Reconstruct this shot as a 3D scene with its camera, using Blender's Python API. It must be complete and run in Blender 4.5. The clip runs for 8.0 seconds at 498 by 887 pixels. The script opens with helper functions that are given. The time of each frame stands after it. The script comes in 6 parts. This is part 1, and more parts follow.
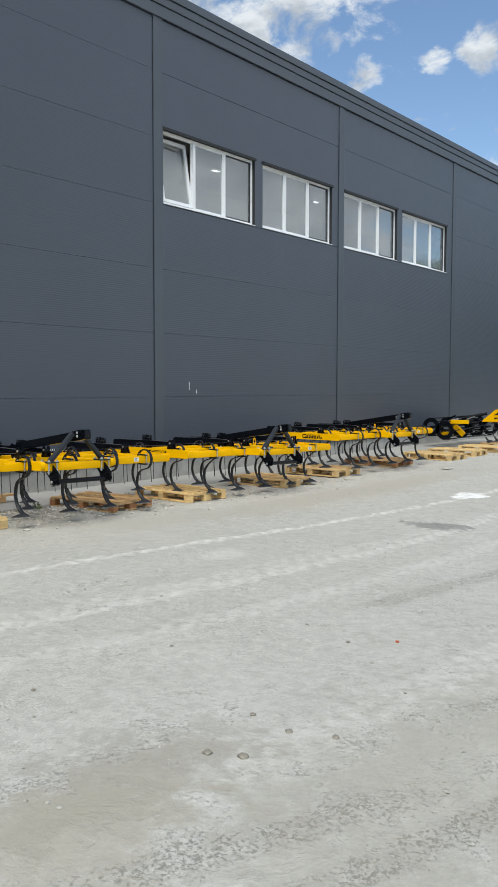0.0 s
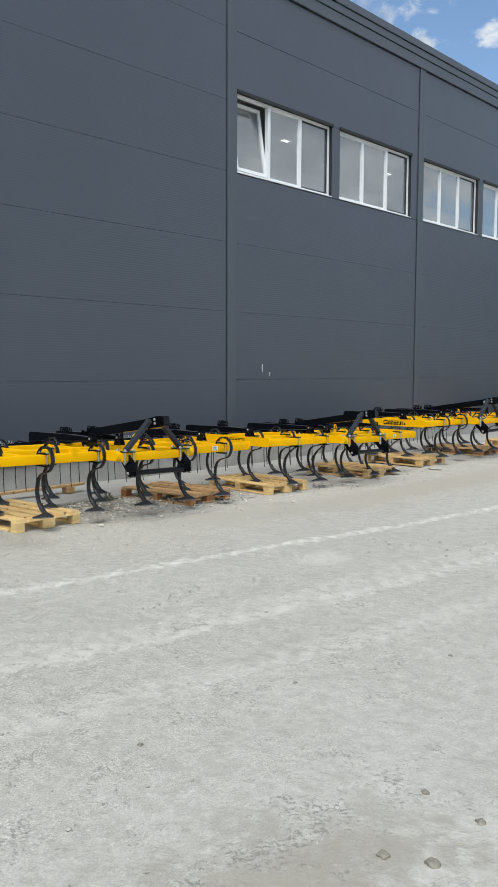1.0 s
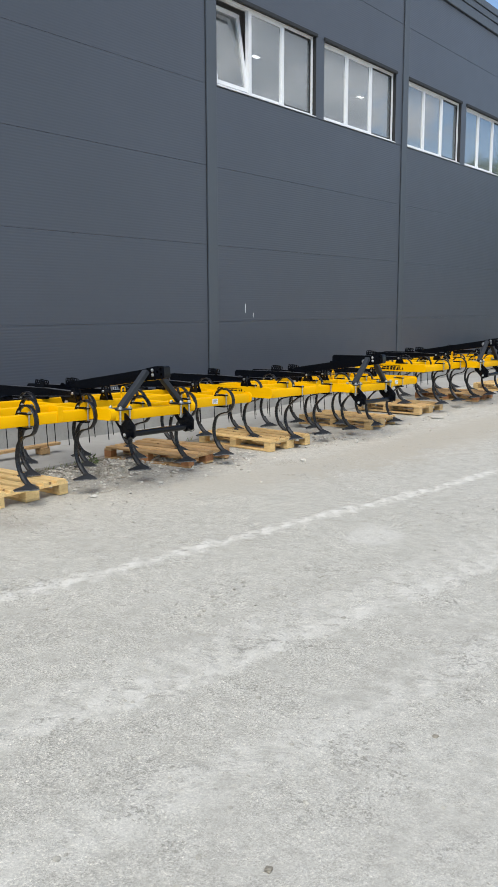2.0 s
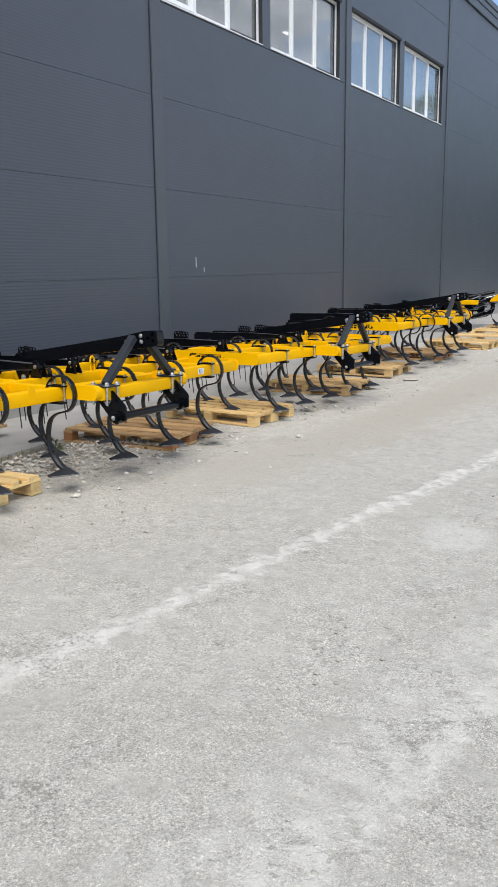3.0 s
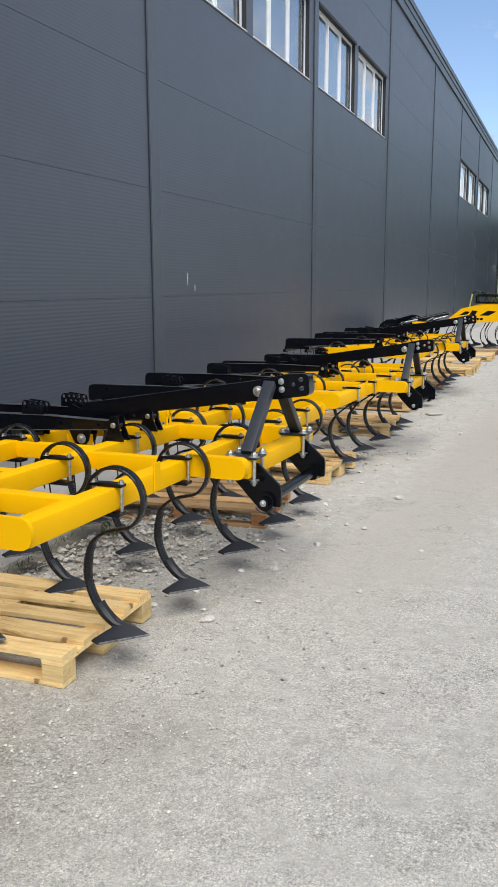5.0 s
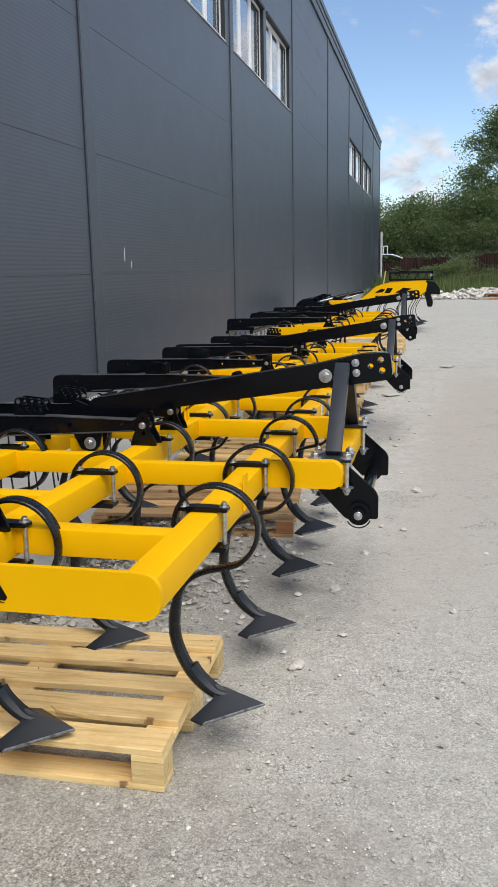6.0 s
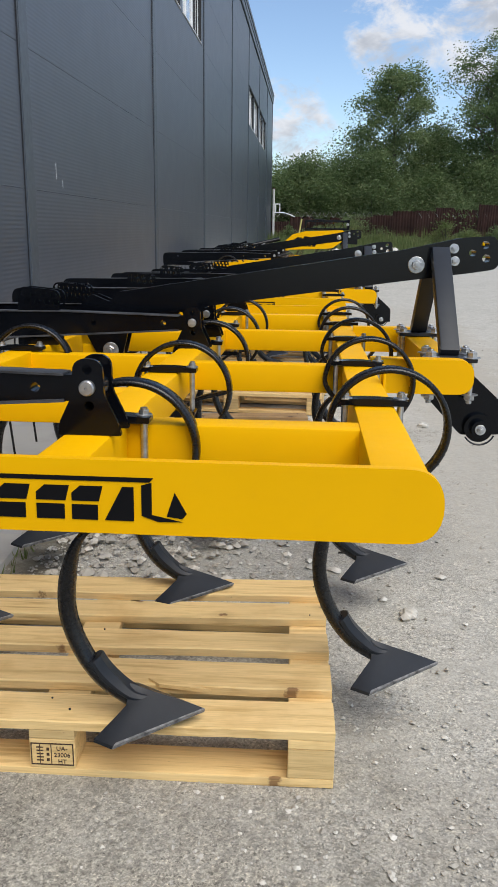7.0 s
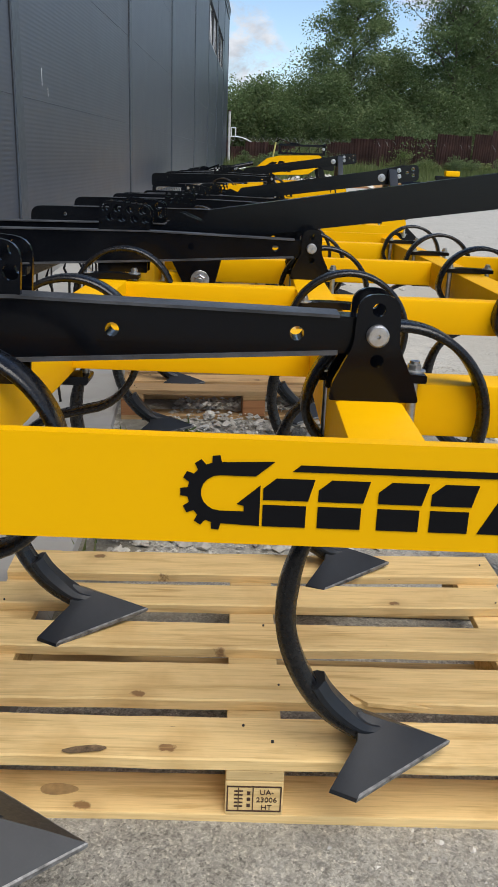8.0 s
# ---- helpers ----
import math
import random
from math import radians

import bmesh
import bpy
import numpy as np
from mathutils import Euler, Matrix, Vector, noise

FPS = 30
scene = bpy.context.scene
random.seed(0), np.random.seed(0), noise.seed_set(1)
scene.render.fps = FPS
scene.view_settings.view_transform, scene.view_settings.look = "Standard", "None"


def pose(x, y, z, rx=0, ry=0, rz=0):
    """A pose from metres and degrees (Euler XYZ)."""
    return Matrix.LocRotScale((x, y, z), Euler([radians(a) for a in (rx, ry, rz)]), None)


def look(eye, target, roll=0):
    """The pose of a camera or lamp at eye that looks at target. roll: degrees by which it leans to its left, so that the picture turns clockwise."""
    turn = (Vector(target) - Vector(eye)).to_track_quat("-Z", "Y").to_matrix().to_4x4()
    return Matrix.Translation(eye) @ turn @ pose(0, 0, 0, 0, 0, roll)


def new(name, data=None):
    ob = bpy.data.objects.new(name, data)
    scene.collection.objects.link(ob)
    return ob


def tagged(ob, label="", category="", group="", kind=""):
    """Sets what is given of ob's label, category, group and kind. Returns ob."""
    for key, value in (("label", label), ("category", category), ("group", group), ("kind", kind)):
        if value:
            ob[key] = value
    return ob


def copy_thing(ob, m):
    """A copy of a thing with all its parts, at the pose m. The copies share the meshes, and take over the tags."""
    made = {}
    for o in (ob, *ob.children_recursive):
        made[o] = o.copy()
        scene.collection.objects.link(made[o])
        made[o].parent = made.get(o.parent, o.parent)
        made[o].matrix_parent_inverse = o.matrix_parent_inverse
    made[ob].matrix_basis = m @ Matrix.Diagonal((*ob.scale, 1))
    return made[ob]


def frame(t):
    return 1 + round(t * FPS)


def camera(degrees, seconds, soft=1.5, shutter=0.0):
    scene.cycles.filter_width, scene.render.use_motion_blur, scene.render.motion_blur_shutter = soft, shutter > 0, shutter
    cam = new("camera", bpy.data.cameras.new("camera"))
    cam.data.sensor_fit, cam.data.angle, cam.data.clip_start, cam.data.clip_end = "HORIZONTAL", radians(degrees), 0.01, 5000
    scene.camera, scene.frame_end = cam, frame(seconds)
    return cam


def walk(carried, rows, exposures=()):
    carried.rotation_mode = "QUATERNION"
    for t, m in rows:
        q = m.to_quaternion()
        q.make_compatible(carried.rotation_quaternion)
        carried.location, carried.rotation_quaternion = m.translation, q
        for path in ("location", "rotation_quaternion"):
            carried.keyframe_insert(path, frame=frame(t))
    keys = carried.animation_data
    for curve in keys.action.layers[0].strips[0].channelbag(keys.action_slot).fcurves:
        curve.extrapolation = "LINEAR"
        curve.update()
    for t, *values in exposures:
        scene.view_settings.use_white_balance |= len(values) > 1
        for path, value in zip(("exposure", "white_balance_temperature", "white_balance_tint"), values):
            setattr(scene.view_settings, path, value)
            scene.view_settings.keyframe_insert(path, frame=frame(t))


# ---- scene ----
cam = camera(33.6, 8.0)
PATH = [
    (0, (-0.115, -0.615, 1.668), (-1.367, 0.939, 1.532), 0.1),
    (0.5, (-0.526, -0.413, 1.689), (-1.863, 1.068, 1.542), -0.1),
    (1, (-1.074, -0.206, 1.675), (-2.414, 1.268, 1.495), 0.2),
    (2.3, (-2.929, 0.457, 1.674), (-4.087, 2.046, 1.308), -0.5),
    (2.5, (-3.255, 0.577, 1.636), (-4.368, 2.193, 1.246), -0.7),
    (3, (-4.056, 0.834, 1.617), (-5.053, 2.517, 1.198), -0.7),
    (3.5, (-4.657, 1.023, 1.643), (-5.569, 2.754, 1.231), -0.6),
    (4, (-5.241, 1.2, 1.669), (-6.092, 2.966, 1.276), -0.2),
    (4.5, (-5.891, 1.411, 1.663), (-6.684, 3.209, 1.287), -0.1),
    (5, (-6.517, 1.677, 1.623), (-7.226, 3.508, 1.244), -0.2),
    (5.2, (-6.759, 1.77, 1.592), (-7.422, 3.619, 1.214), -0.7),
    (6.3, (-7.879, 2.413, 1.475), (-8.207, 4.336, 1.034), -0.7),
    (6.5, (-8.046, 2.523, 1.41), (-8.312, 4.452, 0.952), -0.4),
    (7, (-8.43, 2.753, 1.178), (-8.565, 4.684, 0.674), 0.7),
    (7.2, (-8.551, 2.835, 1.122), (-8.652, 4.762, 0.596), 0.9),
    (7.5, (-8.718, 2.952, 1.085), (-8.782, 4.864, 0.504), 1.7),
    (8, (-8.993, 3.149, 1.108), (-8.989, 5.038, 0.45), 2.2),
]
walk(cam, [(t, look(eye, target, roll)) for t, eye, target, roll in PATH], exposures=[(0.0, 0.32, 6500, 6), (1.2, 0.36, 6500, 7), (2.5, 0.46, 6500, 10), (4.0, 0.44, 6500, 11), (5.2, 0.44, 6500, 11), (6.5, 0.26, 6500, 11), (8.0, 0.28, 6500, 11)])

# ---- world, sun and exposure ----
SUN_ELEV, SUN_AZ = 58.0, 148.0   # degrees; azimuth measured from +y towards +x
world = bpy.data.worlds.new("sky")
scene.world = world
world.use_nodes = True
wn, wl = world.node_tree.nodes, world.node_tree.links
wn.clear()
w_out = wn.new("ShaderNodeOutputWorld")
w_bg = wn.new("ShaderNodeBackground")
w_sky = wn.new("ShaderNodeTexSky")
w_sky.sky_type = 'NISHITA'
w_sky.sun_disc = False
w_sky.sun_elevation = radians(SUN_ELEV)
w_sky.sun_rotation = radians(SUN_AZ)
w_sky.air_density, w_sky.dust_density, w_sky.ozone_density = 0.95, 0.15, 2.6
w_co = wn.new("ShaderNodeTexCoord").outputs["Generated"]


def wmath(op, a, b=None, c=None):
    m = wn.new("ShaderNodeMath")
    m.operation = op
    for i, v in enumerate((a, b, c)):
        if isinstance(v, (int, float)):
            m.inputs[i].default_value = v
        elif v is not None:
            wl.new(v, m.inputs[i])
    return m.outputs[0]


def wstep(v, lo, hi):
    m = wn.new("ShaderNodeMapRange")
    m.interpolation_type = 'SMOOTHSTEP'
    m.inputs["From Min"].default_value, m.inputs["From Max"].default_value = lo, hi
    wl.new(v, m.inputs["Value"])
    return m.outputs["Result"]


def wnoise(scale, detail, rough, stretch):
    mp = wn.new("ShaderNodeMapping")
    mp.inputs["Scale"].default_value = (1.0, 1.0, stretch)
    wl.new(w_co, mp.inputs["Vector"])
    n = wn.new("ShaderNodeTexNoise")
    n.inputs["Scale"].default_value, n.inputs["Detail"].default_value = scale, detail
    n.inputs["Roughness"].default_value, n.inputs["Distortion"].default_value = rough, 0.3
    wl.new(mp.outputs[0], n.inputs["Vector"])
    return n.outputs["Fac"]


# fair-weather clouds: direction and half width in degrees
CLOUDS = ((-0.566, 0.706, 0.426, 6.0), (-0.499, 0.759, 0.419, 3.6), (-0.487, 0.803, 0.343, 1.3), (-0.415, 0.840, 0.349, 1.0), (-0.381, 0.853, 0.357, 1.4),
          (0.115, 0.965, 0.24, 4.2), (0.18, 0.96, 0.20, 4.2), (0.057, 0.98, 0.19, 1.8), (-0.045, 0.99, 0.118, 2.4), (0.0, 0.99, 0.125, 1.8), (-0.01, 0.99, 0.095, 3.2), (-0.12, 0.985, 0.09, 4.0),
          (0.52, 0.76, 0.36, 13.0), (0.42, 0.82, 0.40, 9.0), (0.60, 0.72, 0.28, 9.0), (0.50, 0.80, 0.28, 8.0), (0.75, 0.55, 0.36, 14.0), (0.62, 0.66, 0.62, 10.0), (0.9, -0.2, 0.4, 16.0), (0.3, -0.8, 0.5, 16.0), (-0.7, -0.5, 0.5, 18.0))
w_near = None
for cx, cy, cz, r in CLOUDS:
    dp = wn.new("ShaderNodeVectorMath")
    dp.operation = 'DOT_PRODUCT'
    wl.new(w_co, dp.inputs[0])
    dp.inputs[1].default_value = Vector((cx, cy, cz)).normalized()
    f = wstep(dp.outputs["Value"], math.cos(radians(r * 1.35)), math.cos(radians(r * 0.25)))
    w_near = f if w_near is None else wmath('MAXIMUM', w_near, f)
w_puff = wnoise(17.0, 9.0, 0.64, 1.6)
# a broad pale bank stands over the open side of the yard
w_bank = wn.new("ShaderNodeVectorMath")
w_bank.operation = 'DOT_PRODUCT'
wl.new(w_co, w_bank.inputs[0])
w_bank.inputs[1].default_value = Vector((0.82, 0.52, 0.36)).normalized()
w_near = wmath('MULTIPLY_ADD', wstep(w_bank.outputs["Value"], math.cos(radians(36)), math.cos(radians(20))), 0.9, w_near)
w_cover = wstep(wmath('MULTIPLY_ADD', w_near, 0.21, w_puff), 0.58, 0.80)
w_cover = wmath('MULTIPLY', w_cover, 0.93)
w_shade = wn.new("ShaderNodeMix")
w_shade.data_type = 'RGBA'
w_shade.inputs[6].default_value, w_shade.inputs[7].default_value = (3.2, 3.4, 3.75, 1), (5.3, 5.45, 5.7, 1)
wl.new(wstep(wnoise(16.0, 5.0, 0.55, 1.7), 0.35, 0.62), w_shade.inputs[0])
w_mix = wn.new("ShaderNodeMix")
w_mix.data_type = 'RGBA'
wl.new(w_cover, w_mix.inputs[0])
wl.new(w_sky.outputs["Color"], w_mix.inputs[6])
wl.new(w_shade.outputs[2], w_mix.inputs[7])
wl.new(w_mix.outputs[2], w_bg.inputs["Color"])
w_bg.inputs["Strength"].default_value = 0.13
wl.new(w_bg.outputs["Background"], w_out.inputs["Surface"])

sun = new("sun", bpy.data.lights.new("sun", 'SUN'))
sun.data.energy = 3.05
sun.data.angle = radians(48)
sun.data.color = (1.0, 0.95, 0.86)
_a, _e = radians(SUN_AZ), radians(SUN_ELEV)
_d = Vector((math.sin(_a) * math.cos(_e), math.cos(_a) * math.cos(_e), math.sin(_e)))
sun.matrix_world = look(_d * 60, (0, 0, 0))


# ---- materials ----
def ramp_between(nt, fac, stops):
    r = nt.nodes.new("ShaderNodeValToRGB")
    els = r.color_ramp.elements
    while len(els) < len(stops):
        els.new(0.5)
    for e, (p, c) in zip(els, stops):
        e.position, e.color = p, (*c, 1)
    nt.links.new(fac, r.inputs["Fac"])
    return r.outputs["Color"]


def noise_out(nt, vec, scale, detail=4.0, rough=0.55, dist=0.0):
    n = nt.nodes.new("ShaderNodeTexNoise")
    n.inputs["Scale"].default_value, n.inputs["Detail"].default_value = scale, detail
    n.inputs["Roughness"].default_value, n.inputs["Distortion"].default_value = rough, dist
    nt.links.new(vec, n.inputs["Vector"])
    return n.outputs["Fac"]


def mathn(nt, op, a, b=None, c=None, clamp=False):
    m = nt.nodes.new("ShaderNodeMath")
    m.operation, m.use_clamp = op, clamp
    for i, v in enumerate((a, b, c)):
        if v is None:
            continue
        if isinstance(v, (int, float)):
            m.inputs[i].default_value = v
        else:
            nt.links.new(v, m.inputs[i])
    return m.outputs[0]


def mixc(nt, fac, a, b, blend='MIX'):
    m = nt.nodes.new("ShaderNodeMix")
    m.data_type, m.blend_type = 'RGBA', blend
    for i, v in ((0, fac), (6, a), (7, b)):
        if isinstance(v, tuple):
            m.inputs[i].default_value = (*v, 1)
        elif isinstance(v, (int, float)):
            m.inputs[i].default_value = v
        else:
            nt.links.new(v, m.inputs[i])
    return m.outputs[2]


def base(name):
    m = bpy.data.materials.new(name)
    m.use_nodes = True
    nt = m.node_tree
    return m, nt, nt.nodes["Principled BSDF"]


def bump(nt, bsdf, height, strength, dist):
    b = nt.nodes.new("ShaderNodeBump")
    b.inputs["Strength"].default_value, b.inputs["Distance"].default_value = strength, dist
    nt.links.new(height, b.inputs["Height"])
    nt.links.new(b.outputs["Normal"], bsdf.inputs["Normal"])


def geo_pos(nt):
    return nt.nodes.new("ShaderNodeNewGeometry").outputs["Position"]


def paint(name, col, rough, metal=0.0, spread=0.12, scale=6.0, dirt=(0.3, 0.28, 0.25), dirt_amount=0.12, bump_strength=0.05, coat=0.0, spec=0.4):
    m, nt, b = base(name)
    co = nt.nodes.new("ShaderNodeTexCoord").outputs["Object"]
    big = noise_out(nt, co, scale, 5)
    fine = noise_out(nt, co, scale * 14, 3)
    lo = tuple(c * (1 - spread) for c in col)
    hi = tuple(min(1, c * (1 + spread)) for c in col)
    c = ramp_between(nt, big, [(0.3, lo), (0.7, hi)])
    speck = mathn(nt, 'MULTIPLY', mathn(nt, 'SUBTRACT', fine, 0.56, clamp=True), dirt_amount * 8, clamp=True)
    c = mixc(nt, speck, c, dirt)
    nt.links.new(c, b.inputs["Base Color"])
    nt.links.new(mathn(nt, 'MULTIPLY_ADD', fine, 0.25, rough - 0.12, clamp=True), b.inputs["Roughness"])
    b.inputs["Metallic"].default_value = metal
    b.inputs["Specular IOR Level"].default_value = spec
    b.inputs["Coat Weight"].default_value = coat
    b.inputs["Coat Roughness"].default_value = 0.15
    bump(nt, b, fine, bump_strength, 0.002)
    return m


YELLOW = paint("yellow_enamel", (0.82, 0.432, 0.0), 0.46, spread=0.035, scale=3, dirt=(0.66, 0.38, 0.02), dirt_amount=0.03, spec=0.09)
BLACK = paint("black_enamel", (0.0028, 0.0034, 0.0052), 0.17, spread=0.2, scale=5, dirt=(0.03, 0.028, 0.026), dirt_amount=0.0, bump_strength=0.006, spec=0.22)
MASTGREY = paint("grey_black_enamel", (0.030, 0.034, 0.041), 0.36, spread=0.15, scale=5, dirt=(0.08, 0.08, 0.08), dirt_amount=0.02, spec=0.2)
# grey for black edges: dust, and sky sheen put into the colour
DUSTY_SHEEN = paint("dusty_sheen_edge", (0.055, 0.058, 0.064), 0.42, spread=0.6, scale=14, dirt=(0.03, 0.03, 0.033), dirt_amount=0.4, spec=0.4)
SPRING = paint("black_spring_steel", (0.005, 0.005, 0.006), 0.27, spread=0.35, scale=9, dirt=(0.06, 0.05, 0.04), dirt_amount=0.16, bump_strength=0.2)
SHARE = paint("dark_share_steel", (0.016, 0.019, 0.024), 0.40, spread=0.2, scale=10, dirt=(0.12, 0.12, 0.12), dirt_amount=0.02, bump_strength=0.05, spec=0.3)
ZINC = paint("zinc_plate", (0.50, 0.505, 0.51), 0.36, metal=0.9, spread=0.3, scale=60, dirt=(0.3, 0.29, 0.27), dirt_amount=0.25)
WORN = paint("worn_share_edge", (0.17, 0.17, 0.17), 0.45, metal=0.3, spread=0.85, scale=45, dirt=(0.05, 0.05, 0.055), dirt_amount=0.5)
DECAL = paint("black_decal", (0.007, 0.007, 0.008), 0.6, spread=0.1, dirt_amount=0.0, spec=0.06)
INK = paint("stamp_ink", (0.07, 0.035, 0.02), 0.8, spread=0.3, scale=60)
WHITE_FRAME = paint("white_plastic", (0.78, 0.79, 0.8), 0.4, spread=0.04, dirt_amount=0.04)
PALE_YELLOW = paint("faded_yellow_hose", (0.55, 0.50, 0.17), 0.5)
NEAR_BLACK = paint("near_black", (0.02, 0.021, 0.023), 0.6)
TRIM = paint("anthracite_trim", (0.050, 0.063, 0.081), 0.40, spread=0.06, scale=1.2, dirt=(0.12, 0.125, 0.13), dirt_amount=0.04, spec=0.8)
CONCRETE_PLINTH = paint("plinth_concrete", (0.33, 0.325, 0.305), 0.85, spread=0.2, scale=3, dirt=(0.2, 0.19, 0.17), dirt_amount=0.25, bump_strength=0.3)
PIPE_GREY = paint("pipe_grey", (0.5, 0.5, 0.48), 0.5, spread=0.15, scale=4)
RUST = paint("rusty_sheet", (0.062, 0.030, 0.024), 0.8, spread=0.5, scale=1.3, dirt=(0.06, 0.03, 0.025), dirt_amount=0.3, bump_strength=0.3)
INNER = paint("interior_plaster", (0.46, 0.46, 0.45), 0.9, spread=0.05)


def make_panel_metal():
    m, nt, b = base("anthracite_ribbed_sheet")
    p = geo_pos(nt)
    sep = nt.nodes.new("ShaderNodeSeparateXYZ")
    nt.links.new(p, sep.inputs[0])
    big = noise_out(nt, p, 0.35, 5)
    grime = noise_out(nt, p, 2.6, 6, 0.65)
    c = ramp_between(nt, big, [(0.3, (0.021, 0.032, 0.054)), (0.7, (0.026, 0.038, 0.063))])
    c = mixc(nt, mathn(nt, 'MULTIPLY', mathn(nt, 'SUBTRACT', grime, 0.55, clamp=True), 0.5, clamp=True), c, (0.045, 0.057, 0.077))
    oi = nt.nodes.new("ShaderNodeObjectInfo")
    c = mixc(nt, 1.0, c, ramp_between(nt, oi.outputs["Random"], [(0, (0.94, 0.94, 0.94)), (1, (1.0, 1.0, 1.0))]), 'MULTIPLY')
    nt.links.new(c, b.inputs["Base Color"])
    nt.links.new(mathn(nt, 'MULTIPLY_ADD', grime, 0.15, 0.42), b.inputs["Roughness"])
    b.inputs["Specular IOR Level"].default_value = 0.95
    b.inputs["Coat Weight"].default_value = 0.5
    b.inputs["Coat Roughness"].default_value = 0.38
    rib = mathn(nt, 'SINE', mathn(nt, 'MULTIPLY', sep.outputs[2], 2 * math.pi / 0.036))
    wob = noise_out(nt, p, 0.9, 2)
    h = mathn(nt, 'MULTIPLY_ADD', wob, 2.0, rib)
    bump(nt, b, h, 0.26, 0.0022)
    return m


PANEL = make_panel_metal()


def smoothstep(nt, v, lo, hi):
    m = nt.nodes.new("ShaderNodeMapRange")
    m.interpolation_type = 'SMOOTHSTEP'
    m.inputs["From Min"].default_value, m.inputs["From Max"].default_value = lo, hi
    nt.links.new(v, m.inputs["Value"])
    return m.outputs["Result"]


def make_wood(name, light, dark, knot=(0.16, 0.07, 0.025)):
    m, nt, b = base(name)
    tc = nt.nodes.new("ShaderNodeTexCoord").outputs["Object"]
    oi = nt.nodes.new("ShaderNodeObjectInfo").outputs["Random"]
    off = nt.nodes.new("ShaderNodeCombineXYZ")
    nt.links.new(mathn(nt, 'MULTIPLY', oi, 37.0), off.inputs[0])
    nt.links.new(mathn(nt, 'MULTIPLY', oi, 91.0), off.inputs[1])
    add = nt.nodes.new("ShaderNodeVectorMath")
    nt.links.new(tc, add.inputs[0]), nt.links.new(off.outputs[0], add.inputs[1])
    mp = nt.nodes.new("ShaderNodeMapping")
    mp.inputs["Scale"].default_value = (1.2, 18, 18)
    nt.links.new(add.outputs[0], mp.inputs["Vector"])
    grain = noise_out(nt, mp.outputs[0], 3.0, 6, 0.6, 0.8)
    blot = noise_out(nt, add.outputs[0], 5.0, 4)
    c = ramp_between(nt, grain, [(0.30, dark), (0.47, light), (0.74, tuple(min(1, x * 1.12) for x in light))])
    c = mixc(nt, mathn(nt, 'MULTIPLY', mathn(nt, 'SUBTRACT', blot, 0.54, clamp=True), 3.2, clamp=True), c, tuple(x * f for x, f in zip(light, (0.72, 0.62, 0.48))))
    mk = nt.nodes.new("ShaderNodeMapping")
    mk.inputs["Scale"].default_value = (4.0, 6.5, 6.5)
    nt.links.new(add.outputs[0], mk.inputs["Vector"])
    vor = nt.nodes.new("ShaderNodeTexVoronoi")
    vor.voronoi_dimensions = '2D'
    vor.inputs["Scale"].default_value = 1.0
    nt.links.new(mk.outputs[0], vor.inputs["Vector"])
    jag = noise_out(nt, add.outputs[0], 28.0, 4, 0.7)
    skip = nt.nodes.new("ShaderNodeSeparateColor")
    nt.links.new(vor.outputs["Color"], skip.inputs[0])
    kd = mathn(nt, 'MULTIPLY_ADD', jag, 0.16, vor.outputs["Distance"])
    kd = mathn(nt, 'ADD', kd, mathn(nt, 'LESS_THAN', skip.outputs[0], 0.55))
    ring = smoothstep(nt, kd, 0.30, 0.13)
    c = mixc(nt, mathn(nt, 'MULTIPLY', ring, 0.28), c, tuple(0.5 * (a0 + b0) for a0, b0 in zip(dark, knot)))
    c = mixc(nt, mathn(nt, 'MULTIPLY', smoothstep(nt, kd, 0.155, 0.125), 0.8), c, knot)
    streak = smoothstep(nt, noise_out(nt, mp.outputs[0], 7.0, 3, 0.5), 0.60, 0.70)
    c = mixc(nt, mathn(nt, 'MULTIPLY', streak, 0.35), c, dark)
    # fine saw grain, small splits and dirt specks
    mf = nt.nodes.new("ShaderNodeMapping")
    mf.inputs["Scale"].default_value = (2.0, 70, 70)
    nt.links.new(add.outputs[0], mf.inputs["Vector"])
    saw = noise_out(nt, mf.outputs[0], 4.0, 4, 0.7)
    c = mixc(nt, 1.0, c, ramp_between(nt, saw, [(0.3, (0.86, 0.84, 0.80)), (0.5, (1.0, 1.0, 1.0)), (0.7, (1.07, 1.07, 1.07))]), 'MULTIPLY')
    ms = nt.nodes.new("ShaderNodeMapping")
    ms.inputs["Scale"].default_value = (14, 60, 60)
    nt.links.new(add.outputs[0], ms.inputs["Vector"])
    speck = smoothstep(nt, noise_out(nt, ms.outputs[0], 1.6, 5, 0.7), 0.70, 0.74)
    c = mixc(nt, mathn(nt, 'MULTIPLY', speck, 0.75), c, knot)
    v = ramp_between(nt, oi, [(0, (0.70, 0.69, 0.68)), (0.5, (0.95, 0.93, 0.88)), (1, (1.10, 1.08, 1.03))])
    c = mixc(nt, 1.0, c, v, 'MULTIPLY')
    nt.links.new(c, b.inputs["Base Color"])
    b.inputs["Roughness"].default_value = 0.78
    bump(nt, b, grain, 0.25, 0.003)
    return m


